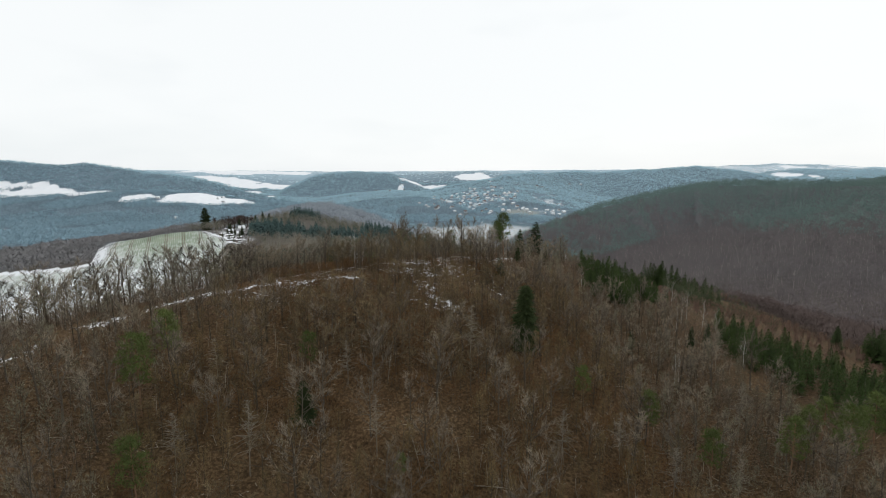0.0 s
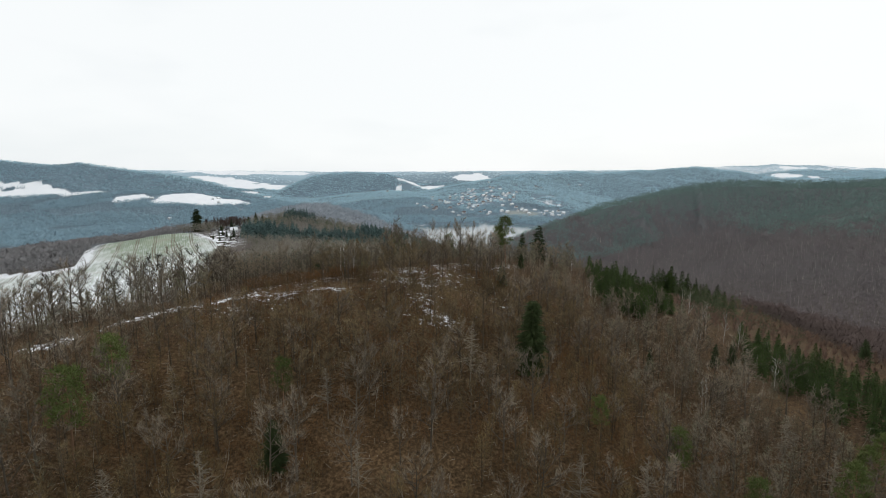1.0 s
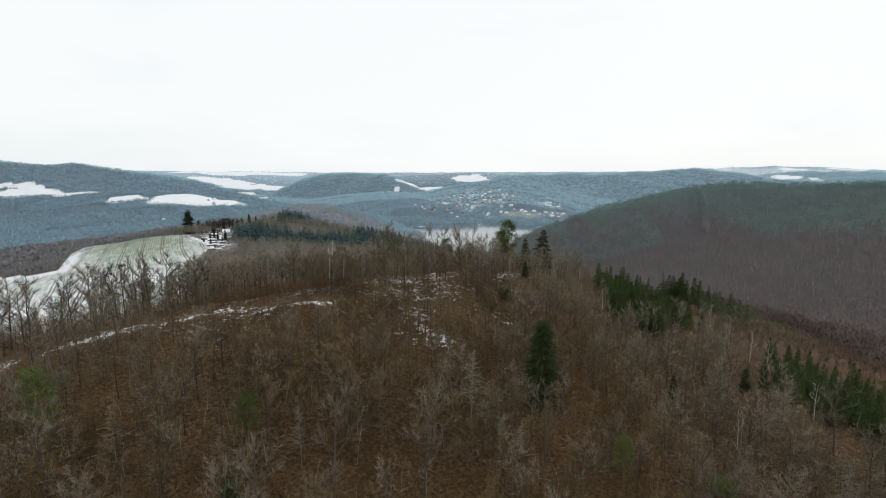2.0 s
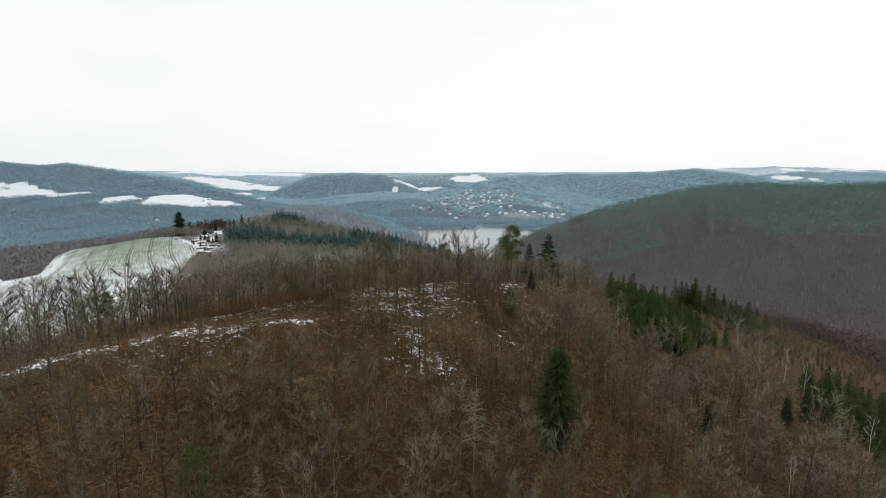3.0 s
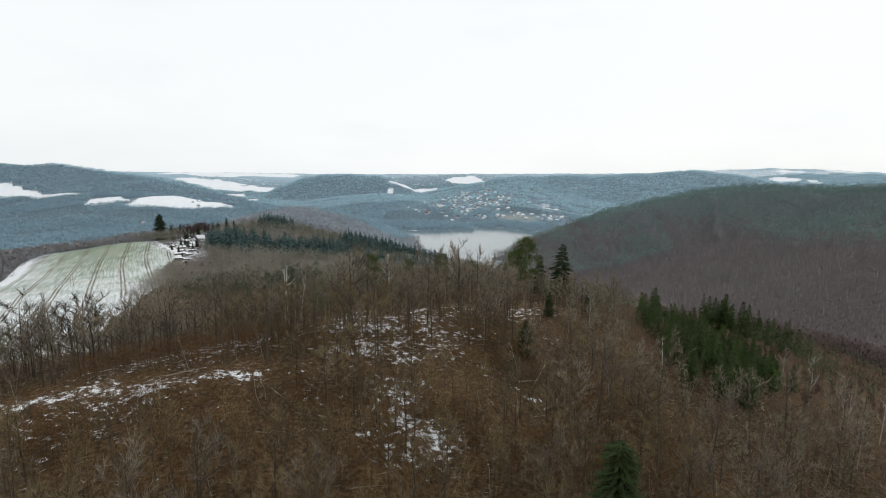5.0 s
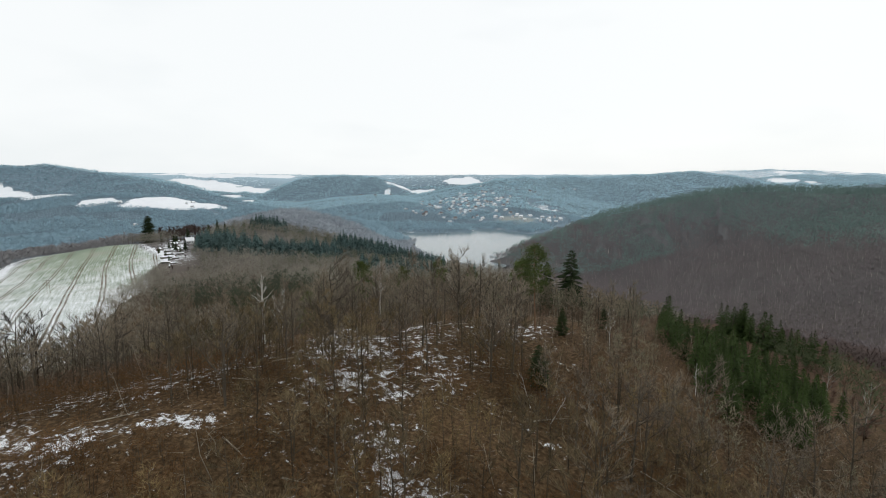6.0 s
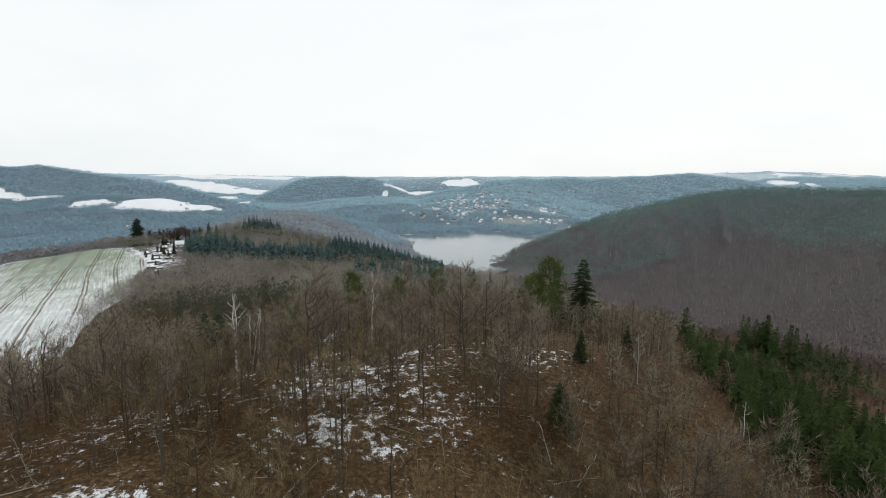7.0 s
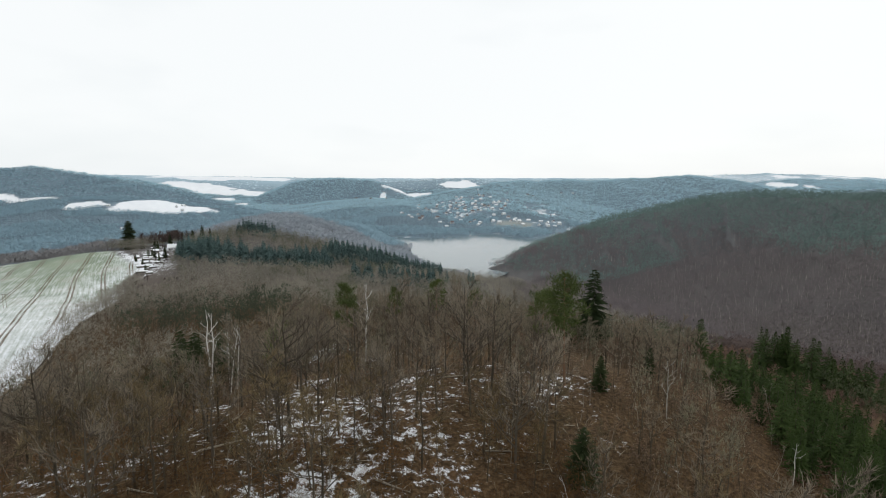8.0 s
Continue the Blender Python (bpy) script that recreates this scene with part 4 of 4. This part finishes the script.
    spots = [(103, 229, 1.0), (73, 156, 0.75), (75, 158, 0.7), (107, 222, 0.95), (100, 212, 0.9), (110, 214, 0.9), (113, 209, 0.85), (46, 240, 0.8), (-17.5, 311, 1.5), (106, 176, 0.8), (110, 250, 0.8), (92, 199, 0.8)]
    for n, (x, y, s) in enumerate(spots):
        (stand if n < 2 else stand_copy)(birch[n % 2], x, y, s, n * 61)


plant_single_trees()


def plant_far_woods():
    leafless = [far_broadleaf(300 + s, 11 + s, 46, 0.42) for s in range(5)]
    broad = [twig_crown(310 + s, 10 + 0.7 * s, 4.2, 52, 2.2, 0.42) for s in range(5)]
    wide = [twig_crown(315 + s, 8 + 0.5 * s, 5.6, 30, 3.0, 1.0) for s in range(5)]
    crest = [twig_crown(318 + s, 11 + 0.7 * s, 4.0, 40, 1.9, 0.7) for s in range(5)]
    grove_side = [twig_crown(325 + s, 11 + s, 3.4, 60, 1.9, 0.22) for s in range(5)]
    needles = [far_conifer(320 + s, 14 + s, 10, 8, 0.27) for s in range(4)]
    slim = [far_conifer(330 + s, 12 + s, 4, 5, 0.24) for s in range(4)]
    # behind the ridge and round the field
    x, y = jitter_grid(-520, 420, 100, 900, 6.0, 12)
    z = ground_height(x, y)
    base = in_view(x, y) & ~near_zone(x, y) & (z > LAKE + 1) & (field_depth(x, y) < -4) & (conifer_band(x, y) > 0) & (y < 860) & (y > 150)
    ridge = base & (x < 160) & (x > -330 - 0.12 * (y - 300))
    lower = base & (x >= 160) & (x + y < 720)
    grove, _ = along(x, y, [(-248, 690, 0), (-205, 668, 0), (-160, 690, 0), (-128, 712, 0)])
    spur, _ = along(x, y, [(-98, 772, 0), (-45, 790, 0), (0, 805, 0)])
    knot, _ = along(x, y, [(-225, 815, 0), (-208, 822, 0)])
    shore, _ = along(x, y, [(-60, 640, 0), (20, 700, 0)])
    # gardens and the strip before them, cleared to keep them in the camera's view
    yard, _ = along(x, y, [(-205, 540, 0), (-240, 600, 0), (-270, 660, 0), (-304, 770, 0)])
    ridge = ridge & (yard > 19)
    dark = ridge & ((grove < 20 * (0.55 + vnoise(x, y, 30))) | (spur < 26 * (0.5 + vnoise(x, y, 30))) | (knot < 13) | (shore < 60 * vnoise(x, y, 25) - 22))
    belt, _ = along(x, y, [(-138, 416, 0), (-108, 410, 0), (-78, 402, 0)])
    belt = ridge & ~dark & (belt < 16 * (0.6 + vnoise(x, y, 16)))
    scatter("conifer_belt", [twig_crown(355 + s, 15 + s, 3.0, 90, 1.4, 0.4) for s in range(4)], x[belt], y[belt], (M_BARK_MASS, M_BELT), "dark pines in a belt behind the wooded ridge", "woodland", (0.85, 1.2), seed=52, soft=True)
    ridge = ridge & ~belt
    verge = ridge & ~dark & (grove < 40) & (y < np.interp(x, [-270, -248, -205, -160, -128, -100], [690, 690, 668, 690, 712, 725]))
    ridge = ridge & ~verge
    scatter("grove_edge_scrub", leafless, x[verge], y[verge], (M_BARK_MASS, M_BACK), "low brown scrub along the edge of the spruce grove", "scrub", (0.3, 0.5), seed=50, soft=True)
    dark_kept = dark & (np.random.default_rng(33).random(len(x)) < 0.95)
    flank = lower & (x < 215) & (y < 400)
    lower = lower & ~flank
    side = (ridge & ~dark & (x > 45) & (y < 420)) | flank
    scatter("reddish_slope_woodland", leafless, x[side], y[side], (M_BARK_MASS, M_SIDE), "leafless reddish brown young woodland on the side slope", "woodland", (0.28, 0.52), seed=30, soft=True)
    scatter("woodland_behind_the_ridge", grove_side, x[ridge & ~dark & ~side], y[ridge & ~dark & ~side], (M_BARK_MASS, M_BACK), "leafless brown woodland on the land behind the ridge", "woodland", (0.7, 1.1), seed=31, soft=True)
    scatter("valley_floor_woodland", broad, x[lower], y[lower], (M_LOWER, M_LOWER), "leafless brown woodland on the slope above the side valley", "woodland", (0.8, 1.2), seed=38, sink=2, soft=True)
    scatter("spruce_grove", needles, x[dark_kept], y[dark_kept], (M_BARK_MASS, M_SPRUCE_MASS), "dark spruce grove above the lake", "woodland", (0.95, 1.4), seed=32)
    olive = ridge & ~dark & (vnoise(x, y, 22) * 0.6 + vnoise(x + 40, y, 70) * 0.4 > 0.60) & (np.random.default_rng(35).random(len(x)) < 0.5)
    scatter("scattered_pines", [twig_crown(335 + s, 12 + s, 2.8, 70, 1.3, 0.35) for s in range(4)], x[olive], y[olive], (M_BARK_MASS, M_BACK_GREEN), "olive green pines scattered through the bare woodland", "woodland", (0.75, 1.1), seed=45, soft=True)
    garden = base & (yard < 19) & (np.random.default_rng(36).random(len(x)) < 0.22)
    scatter("garden_shrubs", leafless, x[garden], y[garden], (M_BARK_MASS, M_LOWER), "bare fruit trees and shrubs in the terraced gardens", "shrub", (0.22, 0.42), seed=46)
    old, _ = along(x, y, [(-338, 798, 0), (-322, 806, 0), (-300, 792, 0)])
    grown = base & (old < 16) & (np.random.default_rng(37).random(len(x)) < 0.5)
    scatter("garden_trees", leafless, x[grown], y[grown], (M_BARK_MASS, M_LOWER), "tall bare trees round the cottage by the field", "woodland", (1.2, 1.7), seed=47)
    # wood edge along the field
    x, y = jitter_grid(-262, -150, 335, 600, 4.6, 15)
    edge, _ = along(x, y, [(-168, 352, 0), (-192, 425, 0), (-204, 470, 0), (-232, 550, 0)])
    rim = (edge < 13) & (field_depth(x, y) < -1.5)
    scatter("field_edge_woodland", grove_side, x[rim], y[rim], (M_BARK_MASS, M_BACK), "leafless brown trees along the edge of the snowy field", "woodland", (0.6, 0.95), seed=54, soft=True)
    # slopes under and behind the start of the flight
    x, y = jitter_grid(-270, 270, -200, 190, 7.6, 19)
    rear = ~(near_zone(x, y) & in_view(x, y) & (y > 40)) & ~(in_view(x, y) & (y > 150)) & (field_depth(x, y) < -4)
    scatter("woodland_under_the_flight", leafless, x[rear], y[rear], (M_BARK_MASS, M_SIDE), "leafless woodland on the slope below the ridge", "woodland", (0.7, 1.1), seed=40)
    # hill across the valley
    x, y = jitter_grid(60, 1150, 350, 1350, 6.6, 13)
    z = ground_height(x, y)
    hill = in_view(x, y, 60) & ((z > LAKE + 1) | ((x > 150) & (y < 890))) & ~near_zone(x, y) & (x > 100) & (y + x > 720) & (y < 1300)
    fir = hill & (vnoise(x + 300, y, 110) * 0.35 + vnoise(x, y, 28) * 0.3 + 0.35 * np.random.default_rng(34).random(len(x)) > 0.74 - 0.70 * np.clip((z - 10) / 34, -0.2, 1) - 0.42 * (x < 360) * (y > 850) - 0.3 * (z > 58))
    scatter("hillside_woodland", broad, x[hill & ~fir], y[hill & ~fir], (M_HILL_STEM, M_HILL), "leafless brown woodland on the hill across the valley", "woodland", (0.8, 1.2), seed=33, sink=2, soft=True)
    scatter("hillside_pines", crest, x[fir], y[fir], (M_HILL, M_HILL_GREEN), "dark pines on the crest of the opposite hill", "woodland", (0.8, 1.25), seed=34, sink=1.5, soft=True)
    # valley and slopes beyond
    x, y = jitter_grid(-1700, 800, 430, 1780, 9.0, 14)
    z = ground_height(x, y)
    val = in_view(x, y, 60) & (z > LAKE + 0.7) & (meadow(x, y) < -0.05) & (field_depth(x, y) < -4) & ~((x > 100) & (y < 1300)) & ((y > 860) | (x < -330 - 0.12 * (y - 300))) & (VILLAGE(x, y) < 0.66) & (dry_grass(x, y) < 0) & ~house_plot(x, y)
    fir = val & (vnoise(x + 90, y, 110) > 0.66)
    close = val & (np.hypot(x, y - 150) < 900 + 220 * vnoise(x, y, 90))
    knoll = close & (y > 860) & (x > -420)
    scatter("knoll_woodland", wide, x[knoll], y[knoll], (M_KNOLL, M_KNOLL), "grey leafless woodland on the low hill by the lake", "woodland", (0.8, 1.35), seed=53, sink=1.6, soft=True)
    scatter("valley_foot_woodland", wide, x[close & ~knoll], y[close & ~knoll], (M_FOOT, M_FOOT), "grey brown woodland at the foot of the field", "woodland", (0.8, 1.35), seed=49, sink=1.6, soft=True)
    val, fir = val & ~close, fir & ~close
    scatter("valley_woodland", wide, x[val & ~fir], y[val & ~fir], (M_VALLEY, M_VALLEY), "leafless woodland in the valley, tinted blue-grey for haze", "woodland", (0.8, 1.3), seed=35, sink=1.6, soft=True)
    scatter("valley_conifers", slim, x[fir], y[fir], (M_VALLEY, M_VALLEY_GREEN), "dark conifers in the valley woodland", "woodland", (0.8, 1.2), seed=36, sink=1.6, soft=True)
    x, y = jitter_grid(-2800, 2800, 1775, 3350, 12.0, 15)
    z = ground_height(x, y)
    far = in_view(x, y, 60) & (meadow(x, y) < -0.05) & (VILLAGE(x, y) < 0.6) & ~house_plot(x, y)
    small = [twig_crown(340 + s, 7.5, 7.5, 10, 4.5, 2.0) for s in range(4)]
    front = far & (y < 2010 + 60 * vnoise(x, y, 150)) & (x < 60)
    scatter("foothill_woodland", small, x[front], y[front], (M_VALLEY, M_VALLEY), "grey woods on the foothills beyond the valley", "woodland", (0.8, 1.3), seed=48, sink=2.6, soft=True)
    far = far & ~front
    scatter("far_woodland", small, x[far], y[far], (M_FAR, M_FAR), "woods on the distant hills, tinted blue-grey for haze", "woodland", (0.8, 1.3), seed=37, sink=2.6, soft=True)
    x, y = jitter_grid(-3200, 3200, 3350, 4500, 32.0, 16)
    far = in_view(x, y, 60) & (meadow(x, y) < -0.05) & (vnoise(x, y, 260) > 0.42)
    small = [far_conifer(350 + s, 18, 2, 5, 0.9) for s in range(3)]
    scatter("horizon_woodland", small, x[far], y[far], (M_FARTHEST, M_FARTHEST), "woods near the horizon, paled for haze", "woodland", (0.8, 1.3), seed=39, sink=6, soft=True)


plant_far_woods()


# ---- dead wood ----
def fallen_log(seed, length, radius, branches):
    b = Build(seed)
    r = b.r
    pts = [Vector((length * (i / 5 - 0.5), r.uniform(-0.12, 0.12), 0.15 + radius + 0.1 * r.random())) for i in range(6)]
    b.path(pts, radius, radius * 0.35, 6, 0)
    for k in range(branches):
        p = pts[r.randint(2, 5)]
        d = Vector((r.uniform(0.2, 1), r.uniform(-1, 1), r.uniform(0.1, 1.1))).normalized()
        b.path([p, p + d * 0.9, p + d * r.uniform(1.4, 2.6)], radius * 0.4, 0.02, 3, 1 + k)
    return b.arrays()


def lay_dead_wood():
    kinds = []
    for s in range(3):
        arr = fallen_log(400 + s, 11 - 2 * s, 0.22, 5)
        kinds.append(tree_thing("fallen_log", arr, (M_GREY_WOOD,) * 6, "pale barkless fallen log lying on the leaf litter", "log", "fallen logs", ("stem",) + ("branch",) * 5))
    spots = [(10, 106, 5, 0.9), (-27, 189, -40, 0.7), (-17, 184, -8, 0.5), (-15, 200, 70, 0.8), (-27, 222, 30, 0.9), (-3, 214, -25, 0.8), (24, 208, 20, 0.7), (40, 196, -35, 0.8), (-33, 210, -20, 0.7), (14, 225, 10, 0.7),
             (52, 203, 40, 0.8), (-12, 238, 0, 0.8), (8, 252, 15, 0.8), (-48, 196, 30, 0.6), (30, 186, 60, 0.6), (-8, 170, 20, 0.5), (12, 262, -8, 0.8), (-30, 232, 80, 0.7)]
    for n, (x, y, turn, s) in enumerate(spots):
        slope = math.degrees(math.atan2(float(ground_height(x + 3 * math.cos(radians(turn)), y + 3 * math.sin(radians(turn))) - ground_height(x - 3 * math.cos(radians(turn)), y - 3 * math.sin(radians(turn)))), 6))
        ob = kinds[n] if n < 3 else copy_thing(kinds[n % 3], Matrix())
        ob.matrix_basis = pose(x, y, float(ground_height(x, y)) - 0.1, 0, 0, turn) @ pose(0, 0, 0, 0, -slope, 0) @ Matrix.Diagonal((s, s, s, 1))
    snag = tree_thing("dead_tree", bare_tree(410, 17, 5, 2, 1, 0.16, 0.24, 0.5, 0.05), (M_PALE_WOOD, M_GREY_WOOD), "tall pale dead tree with broken bare limbs", "tree", "dead standing trees")
    stand(snag, -44, 257, 1.2, 20, 4)
    for x, y, s, tilt in [(-41, 259, 0.95, -7), (21, 211, 0.42, 22), (24, 207, 0.36, -25), (-17, 304, 1.45, 2), (-48, 267, 1.15, 6), (-45, 269, 0.85, 1), (-42, 266, 0.9, -3), (65, 273, 0.5, 8), (-100, 372, 0.9, 2), (-60, 300, 0.7, 5), (62, 228, 0.5, 10)]:
        stand_copy(snag, x, y, s, x * 11, tilt)


lay_dead_wood()


# ---- houses ----
def painted(name, low, high, grain=0.8):
    m, n, l, b = material(name, 0.8, 0.2)
    tex = noise_tex(n, l, grain, 4, n.new("ShaderNodeTexCoord").outputs["Object"])
    rnd = n.new("ShaderNodeObjectInfo").outputs["Random"]
    fac = calc(n, l, "ADD", calc(n, l, "MULTIPLY", rnd, 0.6), calc(n, l, "MULTIPLY", tex.outputs["Fac"], 0.4))
    l.new(mixc(n, l, fac, low, high), b.inputs["Base Color"])
    return m


M_WALL = painted("plastered_wall", (0.55, 0.56, 0.57), (0.82, 0.83, 0.84))
M_ROOF = painted("tiled_roof", (0.12, 0.105, 0.10), (0.20, 0.155, 0.145))
M_SNOW = painted("roof_snow", (0.72, 0.75, 0.78), (0.86, 0.87, 0.88), 0.4)
M_TIMBER = painted("dark_timber", (0.07, 0.05, 0.035), (0.16, 0.11, 0.08), 2.0)
M_PANE = painted("dark_window_pane", (0.03, 0.035, 0.04), (0.06, 0.065, 0.07))


def mesh_of(name, bm, mat):
    me = bpy.data.meshes.new(name)
    bm.to_mesh(me)
    bm.free()
    me.materials.append(mat)
    return me


def block(cx, cy, cz, sx, sy, sz, bm=None):
    bm = bm or bmesh.new()
    bmesh.ops.create_cube(bm, size=1, matrix=Matrix.Translation((cx, cy, cz)) @ Matrix.Diagonal((sx, sy, sz, 1)))
    return bm


def gable(long, wide, eave, rise, thick, over):
    """A pitched roof of two slabs with overhanging eaves."""
    bm = bmesh.new()
    half = wide / 2 + over
    for sx in (-1, 1):
        x = sx * (long / 2 + over)
        for y, z in ((-half, eave - over * rise / (wide / 2)), (0, eave + rise), (half, eave - over * rise / (wide / 2))):
            bm.verts.new((x, y, z))
            bm.verts.new((x, y, z + thick))
    bm.verts.ensure_lookup_table()
    v = bm.verts
    for a, b in ((0, 2), (2, 4)):
        for lo in (0, 1):
            bm.faces.new((v[a + lo], v[b + lo], v[b + lo + 6], v[a + lo + 6]))
        for end in (0, 6):
            bm.faces.new((v[a + end], v[b + end], v[b + end + 1], v[a + end + 1]))
    for a in (0, 4):
        bm.faces.new((v[a], v[a + 1], v[a + 7], v[a + 6]))
    bmesh.ops.recalc_face_normals(bm, faces=bm.faces)
    return bm


def walls_with_gables(long, wide, eave, rise):
    bm = bmesh.new()
    ring = []
    for x in (-long / 2, long / 2):
        ring.append([bm.verts.new((x, y, z)) for y, z in ((-wide / 2, -1.5), (wide / 2, -1.5), (wide / 2, eave), (0, eave + rise), (-wide / 2, eave))])
    bm.faces.new(ring[0])
    bm.faces.new(ring[1])
    for i in range(5):
        bm.faces.new((ring[0][i], ring[0][(i + 1) % 5], ring[1][(i + 1) % 5], ring[1][i]))
    bmesh.ops.recalc_face_normals(bm, faces=bm.faces)
    return bm


def house(name, label, category, group, long, wide, eave, rise, wall, roof, storeys=1):
    root = new(name)
    tagged(root, label, category, group)
    part("wall", mesh_of("wall", walls_with_gables(long, wide, eave, rise), wall), root)
    top = part("roof", mesh_of("roof", gable(long, wide, eave, rise, 0.25, 0.5), roof), root)
    part("chimney", mesh_of("chimney", block(long * 0.2, 0.6, eave + rise + 0.2, 0.7, 0.7, 1.8), M_WALL), top)
    pane = mesh_of("window", block(0, 0, 0, 1.2, 0.12, 1.3), M_PANE)
    for s in range(storeys):
        for k in range(3):
            for side in (-1, 1):
                w = part("window", pane, root)
                w.location = (long * (k - 1) * 0.3, side * wide / 2, 1.5 + 2.7 * s)
    door = part("door", mesh_of("door", block(long / 2, 0, 1.0, 0.12, 1.0, 2.0), M_TIMBER), root)
    return root


def settle(ob, x, y, turn, scale=1.0):
    d = 4 * scale
    z = min(float(ground_height(x + a, y + b)) for a in (-d, d) for b in (-d, d))
    ob.matrix_basis = pose(x, y, z + 0.4, 0, 0, turn) @ Matrix.Diagonal((scale, scale, scale, 1))


def build_cottages():
    a = house("cottage", "small white cottage with a snow-covered roof beside the field", "house", "", 9, 7, 3.6, 3.2, M_WALL, M_SNOW)
    settle(a, -292, 752, 25)
    b = house("timber_cabin", "dark timber cabin with a snow-covered roof in a terraced garden", "cabin", "garden cabins", 6, 4.5, 2.4, 1.6, M_TIMBER, M_SNOW)
    settle(b, -284, 712, 70)
    for x, y, turn, s in [(-298, 728, 20, 0.9), (-276, 690, 10, 0.8), (-286, 668, 80, 0.7), (-270, 735, 40, 0.8)]:
        settle(copy_thing(b, Matrix()), x, y, turn, s)


build_cottages()


def build_village():
    group = "village houses above the lake"
    kinds = [house("house", "white plastered village house with snow on its roof", "house", group, 12, 9, 5.5, 3.5, M_WALL, M_SNOW, 2),
             house("house", "pale village house with a brown tiled roof", "house", group, 11, 9, 5.0, 4.0, M_WALL, M_ROOF, 2),
             house("house", "low white village house with a snowy roof", "house", group, 14, 8, 3.4, 3.0, M_WALL, M_SNOW, 1)]
    g = np.random.default_rng(78)
    for n, (x, y) in enumerate(SPOTS):
        ob = kinds[n] if n < 3 else copy_thing(kinds[int(g.integers(0, 3))], Matrix())
        settle(ob, float(x), float(y), float(g.uniform(-80, 80)), float(g.uniform(0.6, 0.95)))


build_village()


def garden_terrace(long, deep, tall):
    """A level garden step: stone retaining wall with snow lying on it."""
    root = new("garden_terrace")
    tagged(root, "snow-covered garden terrace held by a low stone wall", "terrace", "garden terraces")
    part("retaining_wall", mesh_of("retaining_wall", block(0, 0, tall / 2 - 1.5, long, deep, tall + 3), M_STONE), root)
    bm = block(0, 0, tall + 0.16, long + 0.1, deep + 0.1, 0.32)
    bmesh.ops.bevel(bm, geom=bm.edges[:], offset=0.12, segments=1, affect="EDGES")
    part("snow_cover", mesh_of("snow_cover", bm, M_SNOW), root)
    return root


M_STONE = painted("dark_stone_wall", (0.09, 0.08, 0.07), (0.20, 0.18, 0.16), 1.5)


def build_gardens():
    first = garden_terrace(9, 6, 1.0)
    spots = [(-246, 603, 1.0, 0.8), (-238, 599, 0.6, 0.7), (-256, 624, 1.3, 1.0), (-246, 621, 0.7, 0.6), (-262, 640, 1.0, 0.8), (-252, 643, 0.8, 0.7), (-272, 660, 1.0, 0.9), (-283, 683, 1.1, 0.9), (-270, 680, 0.8, 0.8),
             (-296, 708, 1.2, 1.0), (-280, 712, 0.7, 0.8), (-304, 738, 1.0, 0.9), (-316, 764, 1.3, 1.0), (-300, 768, 1.0, 1.0), (-326, 788, 1.0, 1.0)]
    for n, (x, y, s, w) in enumerate(spots):
        ob = first if n == 0 else copy_thing(first, Matrix())
        ob.matrix_basis = pose(x, y, float(ground_height(x, y)) + 0.1, 0, 0, 24 + (n * 37) % 19 - 9) @ Matrix.Diagonal((s * 0.95, w, 1, 1))


build_gardens()


def power_pole():
    """A double wooden pole with cross-arm, brace and insulators."""
    root = new("power_pole")
    tagged(root, "grey wooden double power pole standing in the snowy field", "power pole")
    for sx in (-0.9, 0.9):
        b = Build(500)
        b.tube((sx, 0, -0.8), (sx * 0.75, 0, 9.5), 0.16, 0.11, 8, 0)
        part("post", tri_mesh("post", *b.arrays()[:2], [M_GREY_WOOD]), root)
    part("cross_arm", mesh_of("cross_arm", block(0, 0, 9.0, 3.4, 0.16, 0.18), M_TIMBER), root)
    part("brace", mesh_of("brace", block(0, 0, 5.2, 1.7, 0.12, 0.14), M_TIMBER), root)
    for x in (-1.5, 0, 1.5):
        part("insulator", mesh_of("insulator", block(x, 0, 9.25, 0.12, 0.12, 0.32), M_WALL), root)
    stand(root, -270, 485, 1.0, 28)


power_pole()
